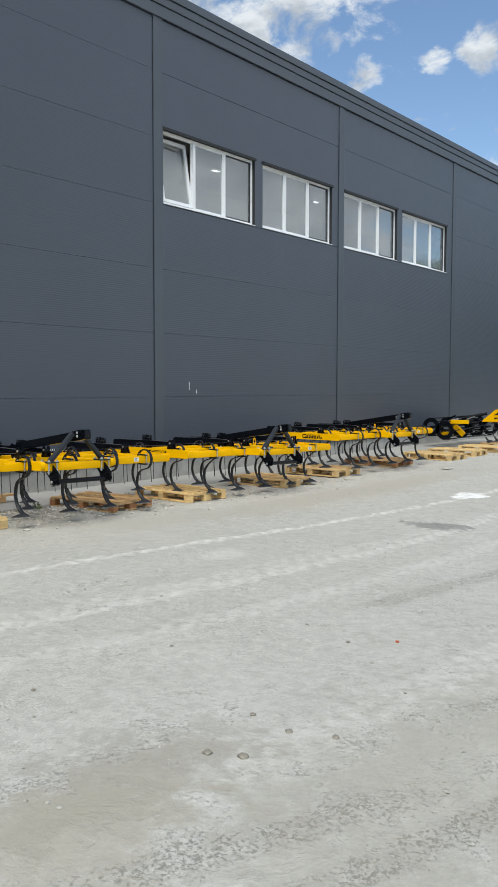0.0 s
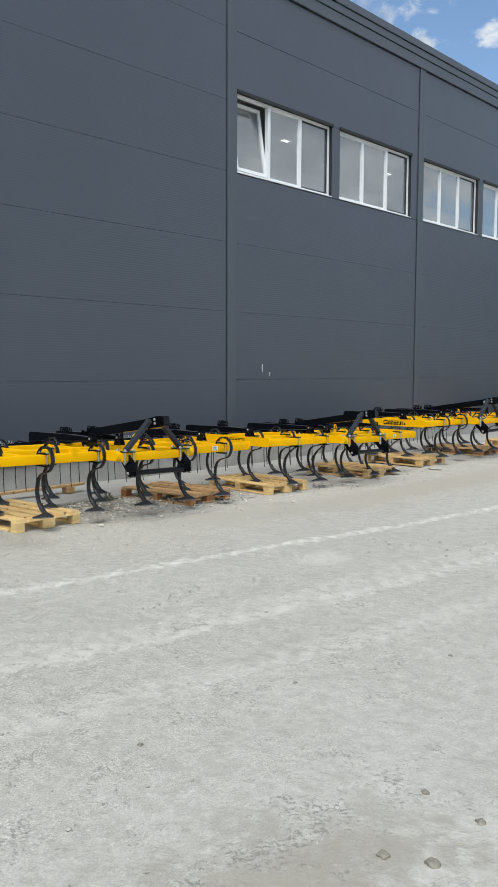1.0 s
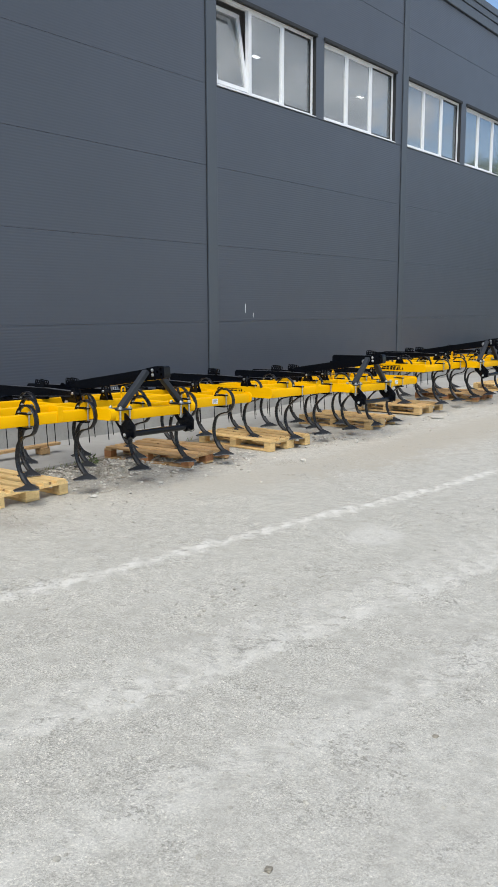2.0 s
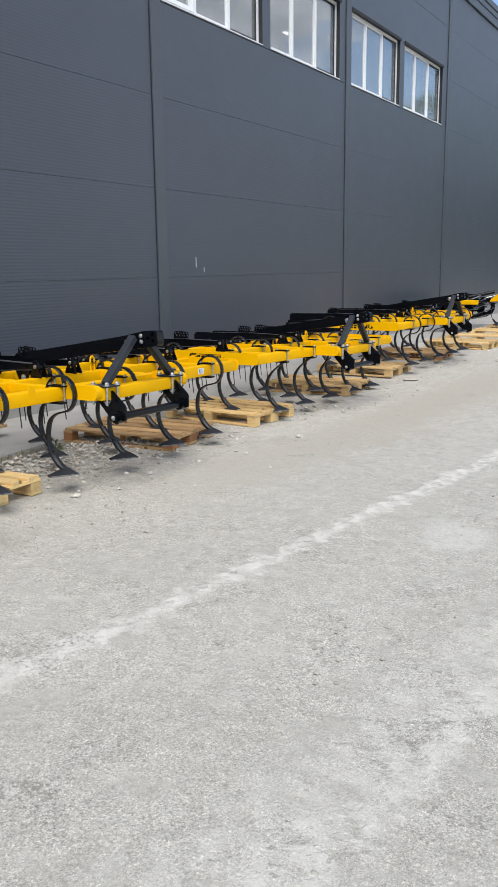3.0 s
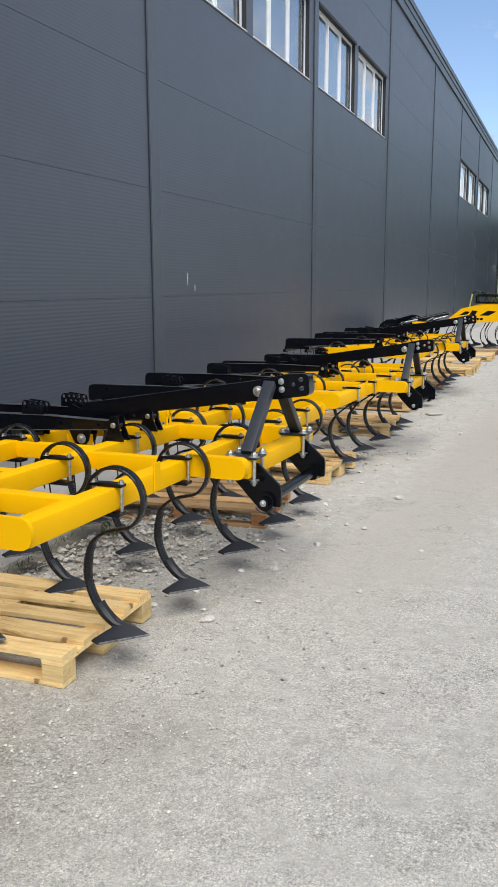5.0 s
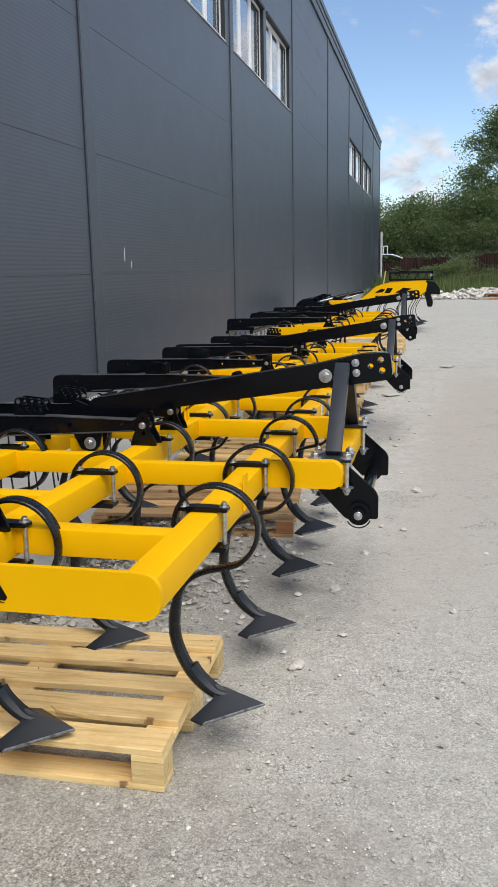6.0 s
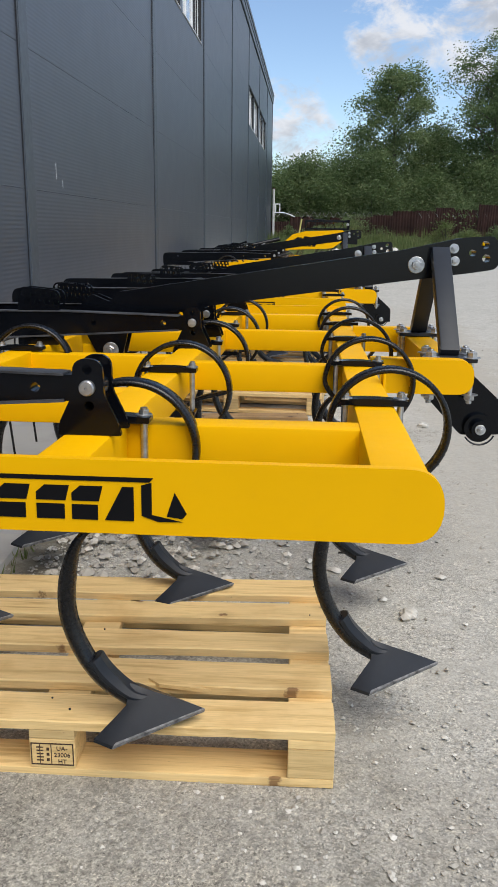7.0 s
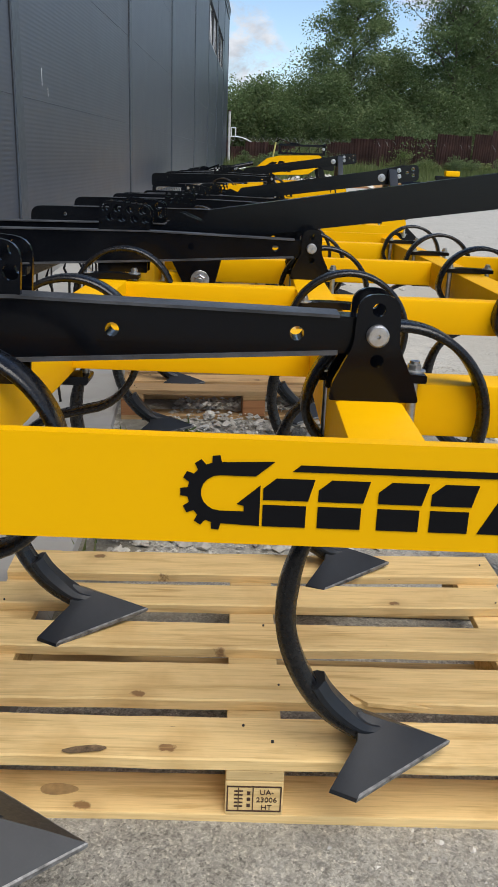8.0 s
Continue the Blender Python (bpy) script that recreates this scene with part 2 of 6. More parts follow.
WOOD_NEW = make_wood("new_pine", (0.78, 0.57, 0.27), (0.58, 0.375, 0.145))
TORN = paint("torn_bark", (0.21, 0.14, 0.075), 0.9, spread=0.7, scale=60, dirt=(0.03, 0.02, 0.012), dirt_amount=0.6, bump_strength=0.6)
KNOT = paint("knot_wood", (0.46, 0.30, 0.13), 0.8, spread=0.3, scale=40, bump_strength=0.1)
WOOD_OLD = make_wood("weathered_pine", (0.50, 0.33, 0.165), (0.31, 0.185, 0.085), (0.09, 0.045, 0.02))
WOOD_TAN = make_wood("dusty_pine", (0.60, 0.42, 0.205), (0.40, 0.25, 0.11))
WOOD_MID = make_wood("yellowish_pine", (0.69, 0.49, 0.23), (0.48, 0.30, 0.12))
WOOD_RED = make_wood("reddish_block_wood", (0.36, 0.165, 0.07), (0.22, 0.09, 0.04), (0.07, 0.03, 0.015))


def make_ground():
    m, nt, b = base("dusty_yard")
    p = geo_pos(nt)
    sep = nt.nodes.new("ShaderNodeSeparateXYZ")
    nt.links.new(p, sep.inputs[0])
    X, Y = sep.outputs[0], sep.outputs[1]
    n1 = noise_out(nt, p, 0.45, 6, 0.6, 1.2)
    n2 = noise_out(nt, p, 3.0, 6, 0.65, 0.6)
    n3 = noise_out(nt, p, 42.0, 3, 0.7)
    n4 = noise_out(nt, p, 11.0, 5, 0.7)
    grit = nt.nodes.new("ShaderNodeTexVoronoi")
    grit.inputs["Scale"].default_value = 250.0
    nt.links.new(p, grit.inputs["Vector"])
    c = ramp_between(nt, n1, [(0.25, (0.33, 0.315, 0.28)), (0.5, (0.395, 0.38, 0.342)), (0.75, (0.46, 0.447, 0.405))])
    c = mixc(nt, 0.5, c, ramp_between(nt, n2, [(0.3, (0.27, 0.262, 0.232)), (0.5, (0.37, 0.36, 0.33)), (0.7, (0.49, 0.48, 0.44))]))
    c = mixc(nt, 0.35, c, ramp_between(nt, n4, [(0.33, (0.27, 0.26, 0.23)), (0.67, (0.50, 0.49, 0.45))]))
    # washed-out grit lies open near the machines, dust films cover more of it further out
    open_x = smoothstep(nt, mathn(nt, 'ADD', X, mathn(nt, 'MULTIPLY', n1, 3.0)), -0.6, -3.4)
    gritty = mathn(nt, 'MULTIPLY', mathn(nt, 'MULTIPLY_ADD', open_x, 0.50, 0.14), mathn(nt, 'MULTIPLY_ADD', smoothstep(nt, n2, 0.28, 0.55), 0.75, 0.25))
    gritty = mathn(nt, 'MULTIPLY', gritty, mathn(nt, 'MULTIPLY_ADD', smoothstep(nt, mathn(nt, 'ADD', Y, mathn(nt, 'MULTIPLY', n2, 3.0)), 10.5, 7.0), 0.75, 0.25))
    # coarse, darker gravel lies open round the end of the row
    coarse = mathn(nt, 'MULTIPLY', smoothstep(nt, mathn(nt, 'MULTIPLY_ADD', n2, 1.2, X), -6.7, -7.9), smoothstep(nt, mathn(nt, 'MULTIPLY_ADD', n2, 1.0, Y), 5.4, 4.3))
    gritty = mathn(nt, 'MAXIMUM', gritty, mathn(nt, 'MULTIPLY', coarse, 0.95))
    c = mixc(nt, mathn(nt, 'MULTIPLY', coarse, 0.8), c, mixc(nt, 1.0, c, (0.72, 0.69, 0.65), 'MULTIPLY'))
    # a smooth band of brownish silt runs along the row of machines
    silt = mathn(nt, 'ABSOLUTE', mathn(nt, 'ADD', mathn(nt, 'SUBTRACT', X, mathn(nt, 'MULTIPLY_ADD', Y, 0.075, -7.95)), mathn(nt, 'MULTIPLY', mathn(nt, 'SUBTRACT', n2, 0.5), 0.9)))
    silt = mathn(nt, 'MULTIPLY', smoothstep(nt, silt, 0.55, 0.2), mathn(nt, 'MULTIPLY', smoothstep(nt, Y, 5.0, 6.6), smoothstep(nt, Y, 17.0, 12.0)))
    silt = mathn(nt, 'MULTIPLY', silt, mathn(nt, 'MULTIPLY_ADD', smoothstep(nt, n4, 0.3, 0.6), 0.35, 0.65))
    gritty = mathn(nt, 'MULTIPLY', gritty, mathn(nt, 'MULTIPLY_ADD', silt, -0.85, 1.0))
    c = mixc(nt, mathn(nt, 'MULTIPLY', silt, 0.7), c, (0.345, 0.325, 0.28))
    gs = ramp_between(nt, grit.outputs["Color"], [(0.05, (0.34, 0.34, 0.33)), (0.28, (0.86, 0.86, 0.85)), (0.62, (1.06, 1.06, 1.05)), (0.95, (1.55, 1.54, 1.50))])
    n5 = noise_out(nt, p, 95.0, 6, 0.85, 0.5)
    big = ramp_between(nt, n5, [(0.39, (0.38, 0.38, 0.37)), (0.47, (0.92, 0.92, 0.92)), (0.54, (1.06, 1.06, 1.05)), (0.61, (1.7, 1.68, 1.62))])
    gs = mixc(nt, 1.0, gs, big, 'MULTIPLY')
    c = mixc(nt, gritty, c, mixc(nt, 1.0, c, gs, 'MULTIPLY'))
    fine = ramp_between(nt, n3, [(0.3, (0.92, 0.92, 0.91)), (0.7, (1.08, 1.08, 1.06))])
    c = mixc(nt, 1.0, c, fine, 'MULTIPLY')
    # tyre-ploughed dust ridges along the yard: x = a + b y + k y^2
    wob = mathn(nt, 'MULTIPLY', mathn(nt, 'SUBTRACT', n2, 0.5), 0.16)
    lug_v = nt.nodes.new("ShaderNodeTexVoronoi")
    lug_v.inputs["Scale"].default_value = 9.0
    nt.links.new(p, lug_v.inputs["Vector"])
    ridge = None
    for a, b1, k, w, amt in ((-6.985, 0.1851, -0.00444, 0.125, 0.95), (-5.70, 0.332, -0.0203, 0.16, 0.62), (-4.95, 0.352, -0.023, 0.2, 0.35), (-5.60, 0.207, -0.0085, 0.24, 0.3), (-2.685, 0.195, -0.0117, 0.22, 0.35), (-1.95, 0.15, 0.0, 0.25, 0.3)):
        line = mathn(nt, 'ADD', mathn(nt, 'MULTIPLY_ADD', Y, b1, a), mathn(nt, 'MULTIPLY', mathn(nt, 'MULTIPLY', Y, Y), k))
        side = mathn(nt, 'ADD', mathn(nt, 'SUBTRACT', X, line), wob)
        lug = mathn(nt, 'SINE', mathn(nt, 'MULTIPLY', mathn(nt, 'ADD', mathn(nt, 'MULTIPLY_ADD', side, 1.1, Y), mathn(nt, 'MULTIPLY', n4, 0.22)), 2 * math.pi / 0.21))
        d = mathn(nt, 'ADD', mathn(nt, 'ABSOLUTE', side), mathn(nt, 'MULTIPLY', mathn(nt, 'SUBTRACT', lug_v.outputs["Distance"], 0.4), 0.12))
        near = smoothstep(nt, d, w, w * 0.35)
        f = mathn(nt, 'MULTIPLY', mathn(nt, 'MULTIPLY', near, mathn(nt, 'MULTIPLY', mathn(nt, 'MULTIPLY_ADD', smoothstep(nt, lug, -0.5, 0.5), 0.42, 0.58), mathn(nt, 'MULTIPLY', smoothstep(nt, n4, 0.28, 0.52), smoothstep(nt, n2, 0.25, 0.5)))), amt, clamp=True)
        ridge = f if ridge is None else mathn(nt, 'MAXIMUM', ridge, f)
    ridge = mathn(nt, 'MULTIPLY', ridge, smoothstep(nt, Y, 17.0, 12.0))
    c = mixc(nt, ridge, c, (0.56, 0.545, 0.495))
    # loose crumbs: crisp dark pits and light flecks, thick in the trodden bands
    crumb = noise_out(nt, p, 52.0, 6, 0.8)
    fleck = noise_out(nt, p, 47.0, 5, 0.75, 0.4)
    band = smoothstep(nt, n2, 0.44, 0.66)
    trodden = None
    for a, b1, w, lo, hi in ((-2.64, 0.425, 0.14, 0.7, 2.9), (-2.05, 0.3, 0.12, 0.9, 3.2), (-2.9, 0.33, 0.13, 2.9, 4.6), (-2.0, 0.26, 0.16, 2.4, 7.5), (-4.1, 0.17, 0.15, 4.4, 8.6)):
        side = mathn(nt, 'ABSOLUTE', mathn(nt, 'ADD', mathn(nt, 'SUBTRACT', X, mathn(nt, 'MULTIPLY_ADD', Y, b1, a)), wob))
        f = mathn(nt, 'MULTIPLY', smoothstep(nt, side, w, w * 0.5), mathn(nt, 'MULTIPLY', smoothstep(nt, Y, lo, lo + 0.6), smoothstep(nt, Y, hi, hi - 0.8)))
        f = mathn(nt, 'MULTIPLY', f, smoothstep(nt, n4, 0.30, 0.55))
        band = mathn(nt, 'MAXIMUM', band, f)
        trodden = f if trodden is None else mathn(nt, 'MAXIMUM', trodden, f)
    c = mixc(nt, mathn(nt, 'MULTIPLY', mathn(nt, 'MULTIPLY', trodden, smoothstep(nt, crumb, 0.44, 0.58)), 0.5), c, (0.235, 0.222, 0.185))
    pit = mathn(nt, 'MULTIPLY', smoothstep(nt, mathn(nt, 'MULTIPLY_ADD', band, 0.10, crumb), 0.60, 0.68), mathn(nt, 'MULTIPLY_ADD', band, 0.7, 0.12))
    c = mixc(nt, mathn(nt, 'MULTIPLY', pit, 0.72), c, (0.155, 0.147, 0.122))
    c = mixc(nt, mathn(nt, 'MULTIPLY', smoothstep(nt, fleck, 0.62, 0.70), 0.45), c, (0.56, 0.55, 0.51))
    # damp and oily stains, spilled lime
    for cx, cy, r, ry, col, amt, soft in ((-2.68, 1.72, 0.34, 0.62, (0.255, 0.235, 0.19), 0.75, 0.55), (-2.5, 1.25, 0.4, 0.5, (0.31, 0.285, 0.225), 0.7, 0.5), (-4.63, 8.69, 0.42, 0.22, (0.15, 0.145, 0.135), 0.8, 0.2), (-5.5, 11.59, 0.24, 0.30, (0.72, 0.71, 0.68), 1.0, 0.06),
                                    (-5.44, 5.57, 0.2, 0.3, (0.55, 0.54, 0.50), 0.45, 0.2), (-1.7, 2.5, 0.5, 1.3, (0.30, 0.28, 0.225), 0.6, 0.6), (-7.09, 10.8, 0.6, 2.8, (0.345, 0.31, 0.25), 0.4, 0.5), (-9.40, 5.9, 0.16, 1.1, (0.13, 0.115, 0.08), 0.85, 0.3), (-9.62, 8.2, 0.13, 1.4, (0.14, 0.125, 0.09), 0.7, 0.3)):
        dx = mathn(nt, 'DIVIDE', mathn(nt, 'SUBTRACT', X, cx), r)
        dy = mathn(nt, 'DIVIDE', mathn(nt, 'SUBTRACT', Y, cy), ry)
        d = mathn(nt, 'SQRT', mathn(nt, 'ADD', mathn(nt, 'MULTIPLY', dx, dx), mathn(nt, 'MULTIPLY', dy, dy)))
        d = mathn(nt, 'ADD', d, mathn(nt, 'MULTIPLY', mathn(nt, 'SUBTRACT', n2, 0.5), 2.6))
        d = mathn(nt, 'ADD', d, mathn(nt, 'MULTIPLY', mathn(nt, 'SUBTRACT', n4, 0.5), 1.8))
        c = mixc(nt, mathn(nt, 'MULTIPLY', mathn(nt, 'MULTIPLY', smoothstep(nt, d, 1.0 + soft, 1.0 - soft), smoothstep(nt, n4, 0.1, 0.62)), amt), c, col)
    c = mixc(nt, 1.0, c, (1.125, 1.125, 1.135), 'MULTIPLY')
    nt.links.new(c, b.inputs["Base Color"])
    b.inputs["Roughness"].default_value = 0.92
    b.inputs["Specular IOR Level"].default_value = 0.2
    h = mathn(nt, 'ADD', mathn(nt, 'MULTIPLY', n2, 1.2), mathn(nt, 'ADD', mathn(nt, 'MULTIPLY', n3, 0.16), mathn(nt, 'MULTIPLY', n4, 0.7)))
    h = mathn(nt, 'ADD', h, mathn(nt, 'ADD', mathn(nt, 'MULTIPLY', mathn(nt, 'MULTIPLY', n5, gritty), 0.55), mathn(nt, 'MULTIPLY', ridge, 1.1)))
    h = mathn(nt, 'SUBTRACT', h, mathn(nt, 'MULTIPLY', pit, 0.35))
    h = mathn(nt, 'MULTIPLY_ADD', n1, 1.6, h)
    bump(nt, b, h, 0.55, 0.018)
    return m


GROUND = make_ground()


def make_slab():
    m, nt, b = base("apron_concrete")
    p = geo_pos(nt)
    n1, n2, n3 = noise_out(nt, p, 0.7, 5), noise_out(nt, p, 5, 6, 0.65), noise_out(nt, p, 60, 3)
    c = ramp_between(nt, n1, [(0.3, (0.40, 0.395, 0.38)), (0.7, (0.50, 0.495, 0.475))])
    c = mixc(nt, mathn(nt, 'MULTIPLY', mathn(nt, 'SUBTRACT', n2, 0.5, clamp=True), 1.6, clamp=True), c, (0.30, 0.285, 0.26))
    c = mixc(nt, 1.0, c, (0.78, 0.77, 0.75), 'MULTIPLY')
    nt.links.new(c, b.inputs["Base Color"])
    b.inputs["Roughness"].default_value = 0.88
    bump(nt, b, mathn(nt, 'ADD', n2, mathn(nt, 'MULTIPLY', n3, 0.4)), 0.3, 0.004)
    return m


SLAB = make_slab()


def make_stone():
    m, nt, b = base("limestone_rubble")
    p = geo_pos(nt)
    g = nt.nodes.new("ShaderNodeNewGeometry")
    n = noise_out(nt, p, 40, 4)
    c = ramp_between(nt, g.outputs["Random Per Island"], [(0, (0.36, 0.335, 0.29)), (0.5, (0.48, 0.455, 0.405)), (1, (0.68, 0.66, 0.60))])
    c = mixc(nt, 1.0, c, ramp_between(nt, n, [(0.3, (0.8, 0.79, 0.77)), (0.7, (1.1, 1.1, 1.1))]), 'MULTIPLY')
    nt.links.new(c, b.inputs["Base Color"])
    b.inputs["Roughness"].default_value = 0.9
    bump(nt, b, n, 0.4, 0.004)
    return m


STONE = make_stone()
GRIT = paint("grey_grit", (0.36, 0.345, 0.30), 0.9, spread=0.3, scale=20, bump_strength=0.4)
CLOD = paint("brown_clod", (0.235, 0.215, 0.175), 0.9, spread=0.3, scale=20, bump_strength=0.4)


def make_leaf(name, stops):
    m, nt, b = base(name)
    g = nt.nodes.new("ShaderNodeNewGeometry")
    n = noise_out(nt, g.outputs["Position"], 0.5, 3)
    c = ramp_between(nt, g.outputs["Random Per Island"], stops)
    c = mixc(nt, 1.0, c, ramp_between(nt, n, [(0.3, (0.75, 0.8, 0.7)), (0.7, (1.2, 1.15, 1.1))]), 'MULTIPLY')
    nt.links.new(c, b.inputs["Base Color"])
    b.inputs["Roughness"].default_value = 0.8
    b.inputs["Specular IOR Level"].default_value = 0.15
    t = nt.nodes.new("ShaderNodeBsdfTranslucent")
    nt.links.new(c, t.inputs["Color"])
    mx = nt.nodes.new("ShaderNodeMixShader")
    mx.inputs[0].default_value = 0.5
    nt.links.new(b.outputs[0], mx.inputs[1]), nt.links.new(t.outputs[0], mx.inputs[2])
    nt.links.new(mx.outputs[0], nt.nodes["Material Output"].inputs["Surface"])
    return m


LEAF = make_leaf("green_leaves", [(0, (0.10, 0.15, 0.065)), (0.55, (0.15, 0.21, 0.092)), (1, (0.215, 0.27, 0.145))])
LEAF_PALE = make_leaf("pale_green_leaves", [(0, (0.115, 0.17, 0.075)), (0.55, (0.175, 0.235, 0.11)), (1, (0.245, 0.30, 0.165))])
GRASS = make_leaf("weed_blades", [(0, (0.12, 0.17, 0.06)), (0.6, (0.19, 0.235, 0.095)), (1, (0.29, 0.30, 0.15))])
BARK = paint("bark", (0.09, 0.075, 0.06), 0.9, spread=0.4, scale=4, bump_strength=0.5)


def make_glass():
    m, nt, b = base("window_glass")
    b.inputs["Base Color"].default_value = (0.62, 0.66, 0.68, 1)
    b.inputs["Roughness"].default_value = 0.03
    b.inputs["Transmission Weight"].default_value = 0.85
    b.inputs["IOR"].default_value = 1.5
    b.inputs["Coat Weight"].default_value = 1.0
    b.inputs["Coat Roughness"].default_value = 0.02
    b.inputs["Coat IOR"].default_value = 1.9
    return m


GLASS = make_glass()


# ---- mesh helpers ----
from mathutils.geometry import tessellate_polygon


def finish(bm, name, mat, smooth=None):
    me = bpy.data.meshes.new(name)
    bmesh.ops.recalc_face_normals(bm, faces=bm.faces)
    bm.to_mesh(me)
    bm.free()
    me.materials.append(mat)
    if smooth is not None:
        me.shade_smooth()
        me.set_sharp_from_angle(angle=radians(smooth))
    return me


def part(name, bm, mat, parent, label="", smooth=None):
    ob = new(name, bm if isinstance(bm, bpy.types.Mesh) else finish(bm, name, mat, smooth))
    ob.parent = parent
    if label:
        ob["label"] = label
    return ob


def thing(name, bm, mat, label, category, group="", kind="", smooth=None):
    data = None if bm is None else (bm if isinstance(bm, bpy.types.Mesh) else finish(bm, name, mat, smooth))
    return tagged(new(name, data), label, category, group, kind)


def add_box(bm, x0, x1, y0, y1, z0, z1, bev=0.0):
    r = bmesh.ops.create_cube(bm, size=1.0)
    bmesh.ops.transform(bm, verts=r["verts"], matrix=Matrix.Translation(((x0 + x1) / 2, (y0 + y1) / 2, (z0 + z1) / 2)) @ Matrix.Diagonal((x1 - x0, y1 - y0, z1 - z0, 1)))
    if bev:
        es = list({e for v in r["verts"] for e in v.link_edges})
        bmesh.ops.bevel(bm, geom=es, offset=bev, segments=2, affect='EDGES', profile=0.6)
    return bm


def box(*a, bev=0.0):
    return add_box(bmesh.new(), *a, bev=bev)


def add_cyl(bm, p, q, r, seg=16, r2=None):
    p, q = Vector(p), Vector(q)
    d = q - p
    m = Matrix.Translation((p + q) / 2) @ d.to_track_quat('Z', 'Y').to_matrix().to_4x4()
    bmesh.ops.create_cone(bm, cap_ends=True, segments=seg, radius1=r, radius2=r if r2 is None else r2, depth=d.length, matrix=m)
    return bm


def cyl(p, q, r, seg=16, r2=None):
    return add_cyl(bmesh.new(), p, q, r, seg, r2)


def add_plate(bm, outer, y0, y1, holes=()):
    """A plate cut in the x-z plane, from y0 to y1, with holes through it."""
    from_poly = [[Vector((x, z, 0)) for x, z in loop] for loop in (outer, *holes)]
    tris = tessellate_polygon(from_poly)
    pts = [p for loop in from_poly for p in loop]
    a = [bm.verts.new((p.x, y0, p.y)) for p in pts]
    b = [bm.verts.new((p.x, y1, p.y)) for p in pts]
    for i, j, k in tris:
        bm.faces.new((a[i], a[j], a[k]))
        bm.faces.new((b[k], b[j], b[i]))
    s = 0
    for loop in from_poly:
        n = len(loop)
        for i in range(n):
            i0, i1 = s + i, s + (i + 1) % n
            bm.faces.new((a[i0], a[i1], b[i1], b[i0]))
        s += n
    return bm


def plate(outer, y0, y1, holes=(), bev=0.0):
    bm = add_plate(bmesh.new(), outer, y0, y1, holes)
    if bev:
        rim = [e for e in bm.edges if len(e.link_faces) == 2 and e.calc_face_angle(0.0) > 1.2 and abs(e.verts[0].co.y - e.verts[1].co.y) < 1e-6]
        bmesh.ops.bevel(bm, geom=rim, offset=bev, segments=1, affect='EDGES')
    return bm


def circle(cx, cz, r, n=14):
    return [(cx + r * math.cos(2 * math.pi * i / n), cz + r * math.sin(2 * math.pi * i / n)) for i in range(n)]


def rounded(pts, radii, seg=6):
    """A polygon with rounded corners."""
    out, n = [], len(pts)
    for i, (p, r) in enumerate(zip(pts, radii)):
        p = Vector(p)
        if r <= 0:
            out.append(tuple(p))
            continue
        a, b = (Vector(pts[i - 1]) - p), (Vector(pts[(i + 1) % n]) - p)
        ang = a.angle(b)
        t = min(r / math.tan(ang / 2), a.length * 0.499, b.length * 0.499)
        p0, p1 = p + a.normalized() * t, p + b.normalized() * t
        for k in range(seg + 1):
            u = k / seg
            out.append(tuple(p0 * (1 - u) ** 2 + p * 2 * u * (1 - u) + p1 * u * u))
    return out


def add_sweep(bm, path, half_w, thick, chamfer=0.25):
    """A flat bar bent in the x-z plane along path; half_w across y; thick may vary along it."""
    n = len(path)
    rings = []
    for i in range(n):
        p = Vector(path[i])
        t = (Vector(path[min(i + 1, n - 1)]) - Vector(path[max(i - 1, 0)])).normalized()
        nor = Vector((-t.y, t.x))
        th = thick[i] if isinstance(thick, (list, tuple)) else thick
        hw = half_w[i] if isinstance(half_w, (list, tuple)) else half_w
        c = min(th, hw * 2) * chamfer
        ring = []
        for s, w in ((-th / 2 + c, -hw), (th / 2 - c, -hw), (th / 2, -hw + c), (th / 2, hw - c), (th / 2 - c, hw), (-th / 2 + c, hw), (-th / 2, hw - c), (-th / 2, -hw + c)):
            q = p + nor * s
            ring.append(bm.verts.new((q.x, w, q.y)))
        rings.append(ring)
    for r0, r1 in zip(rings, rings[1:]):
        for k in range(8):
            bm.faces.new((r0[k], r0[(k + 1) % 8], r1[(k + 1) % 8], r1[k]))
    bm.faces.new(rings[0])
    bm.faces.new(list(reversed(rings[-1])))
    return bm


def smooth_path(pts, per=6):
    """Catmull-Rom through 2D points."""
    out = []
    for i in range(len(pts) - 1):
        p0, p1, p2, p3 = (Vector(pts[max(i - 1, 0)]), Vector(pts[i]), Vector(pts[i + 1]), Vector(pts[min(i + 2, len(pts) - 1)]))
        for k in range(per):
            u = k / per
            out.append(tuple(0.5 * ((2 * p1) + (p2 - p0) * u + (2 * p0 - 5 * p1 + 4 * p2 - p3) * u * u + (3 * p1 - p0 - 3 * p2 + p3) * u ** 3)))
    out.append(tuple(pts[-1]))
    return out


def add_tube(bm, pts, r, seg=6):
    """A round rod along 3D points; r may be a list."""
    rings, n = [], len(pts)
    for i in range(n):
        t = (Vector(pts[min(i + 1, n - 1)]) - Vector(pts[max(i - 1, 0)])).normalized()
        q = t.to_track_quat('Z', 'Y')
        rr = r[i] if isinstance(r, (list, tuple)) else r
        rings.append([bm.verts.new(Vector(pts[i]) + q @ Vector((rr * math.cos(2 * math.pi * k / seg), rr * math.sin(2 * math.pi * k / seg), 0))) for k in range(seg)])
    for r0, r1 in zip(rings, rings[1:]):
        for k in range(seg):
            bm.faces.new((r0[k], r0[(k + 1) % seg], r1[(k + 1) % seg], r1[k]))
    bm.faces.new(list(reversed(rings[0])))
    bm.faces.new(rings[-1])
    return bm


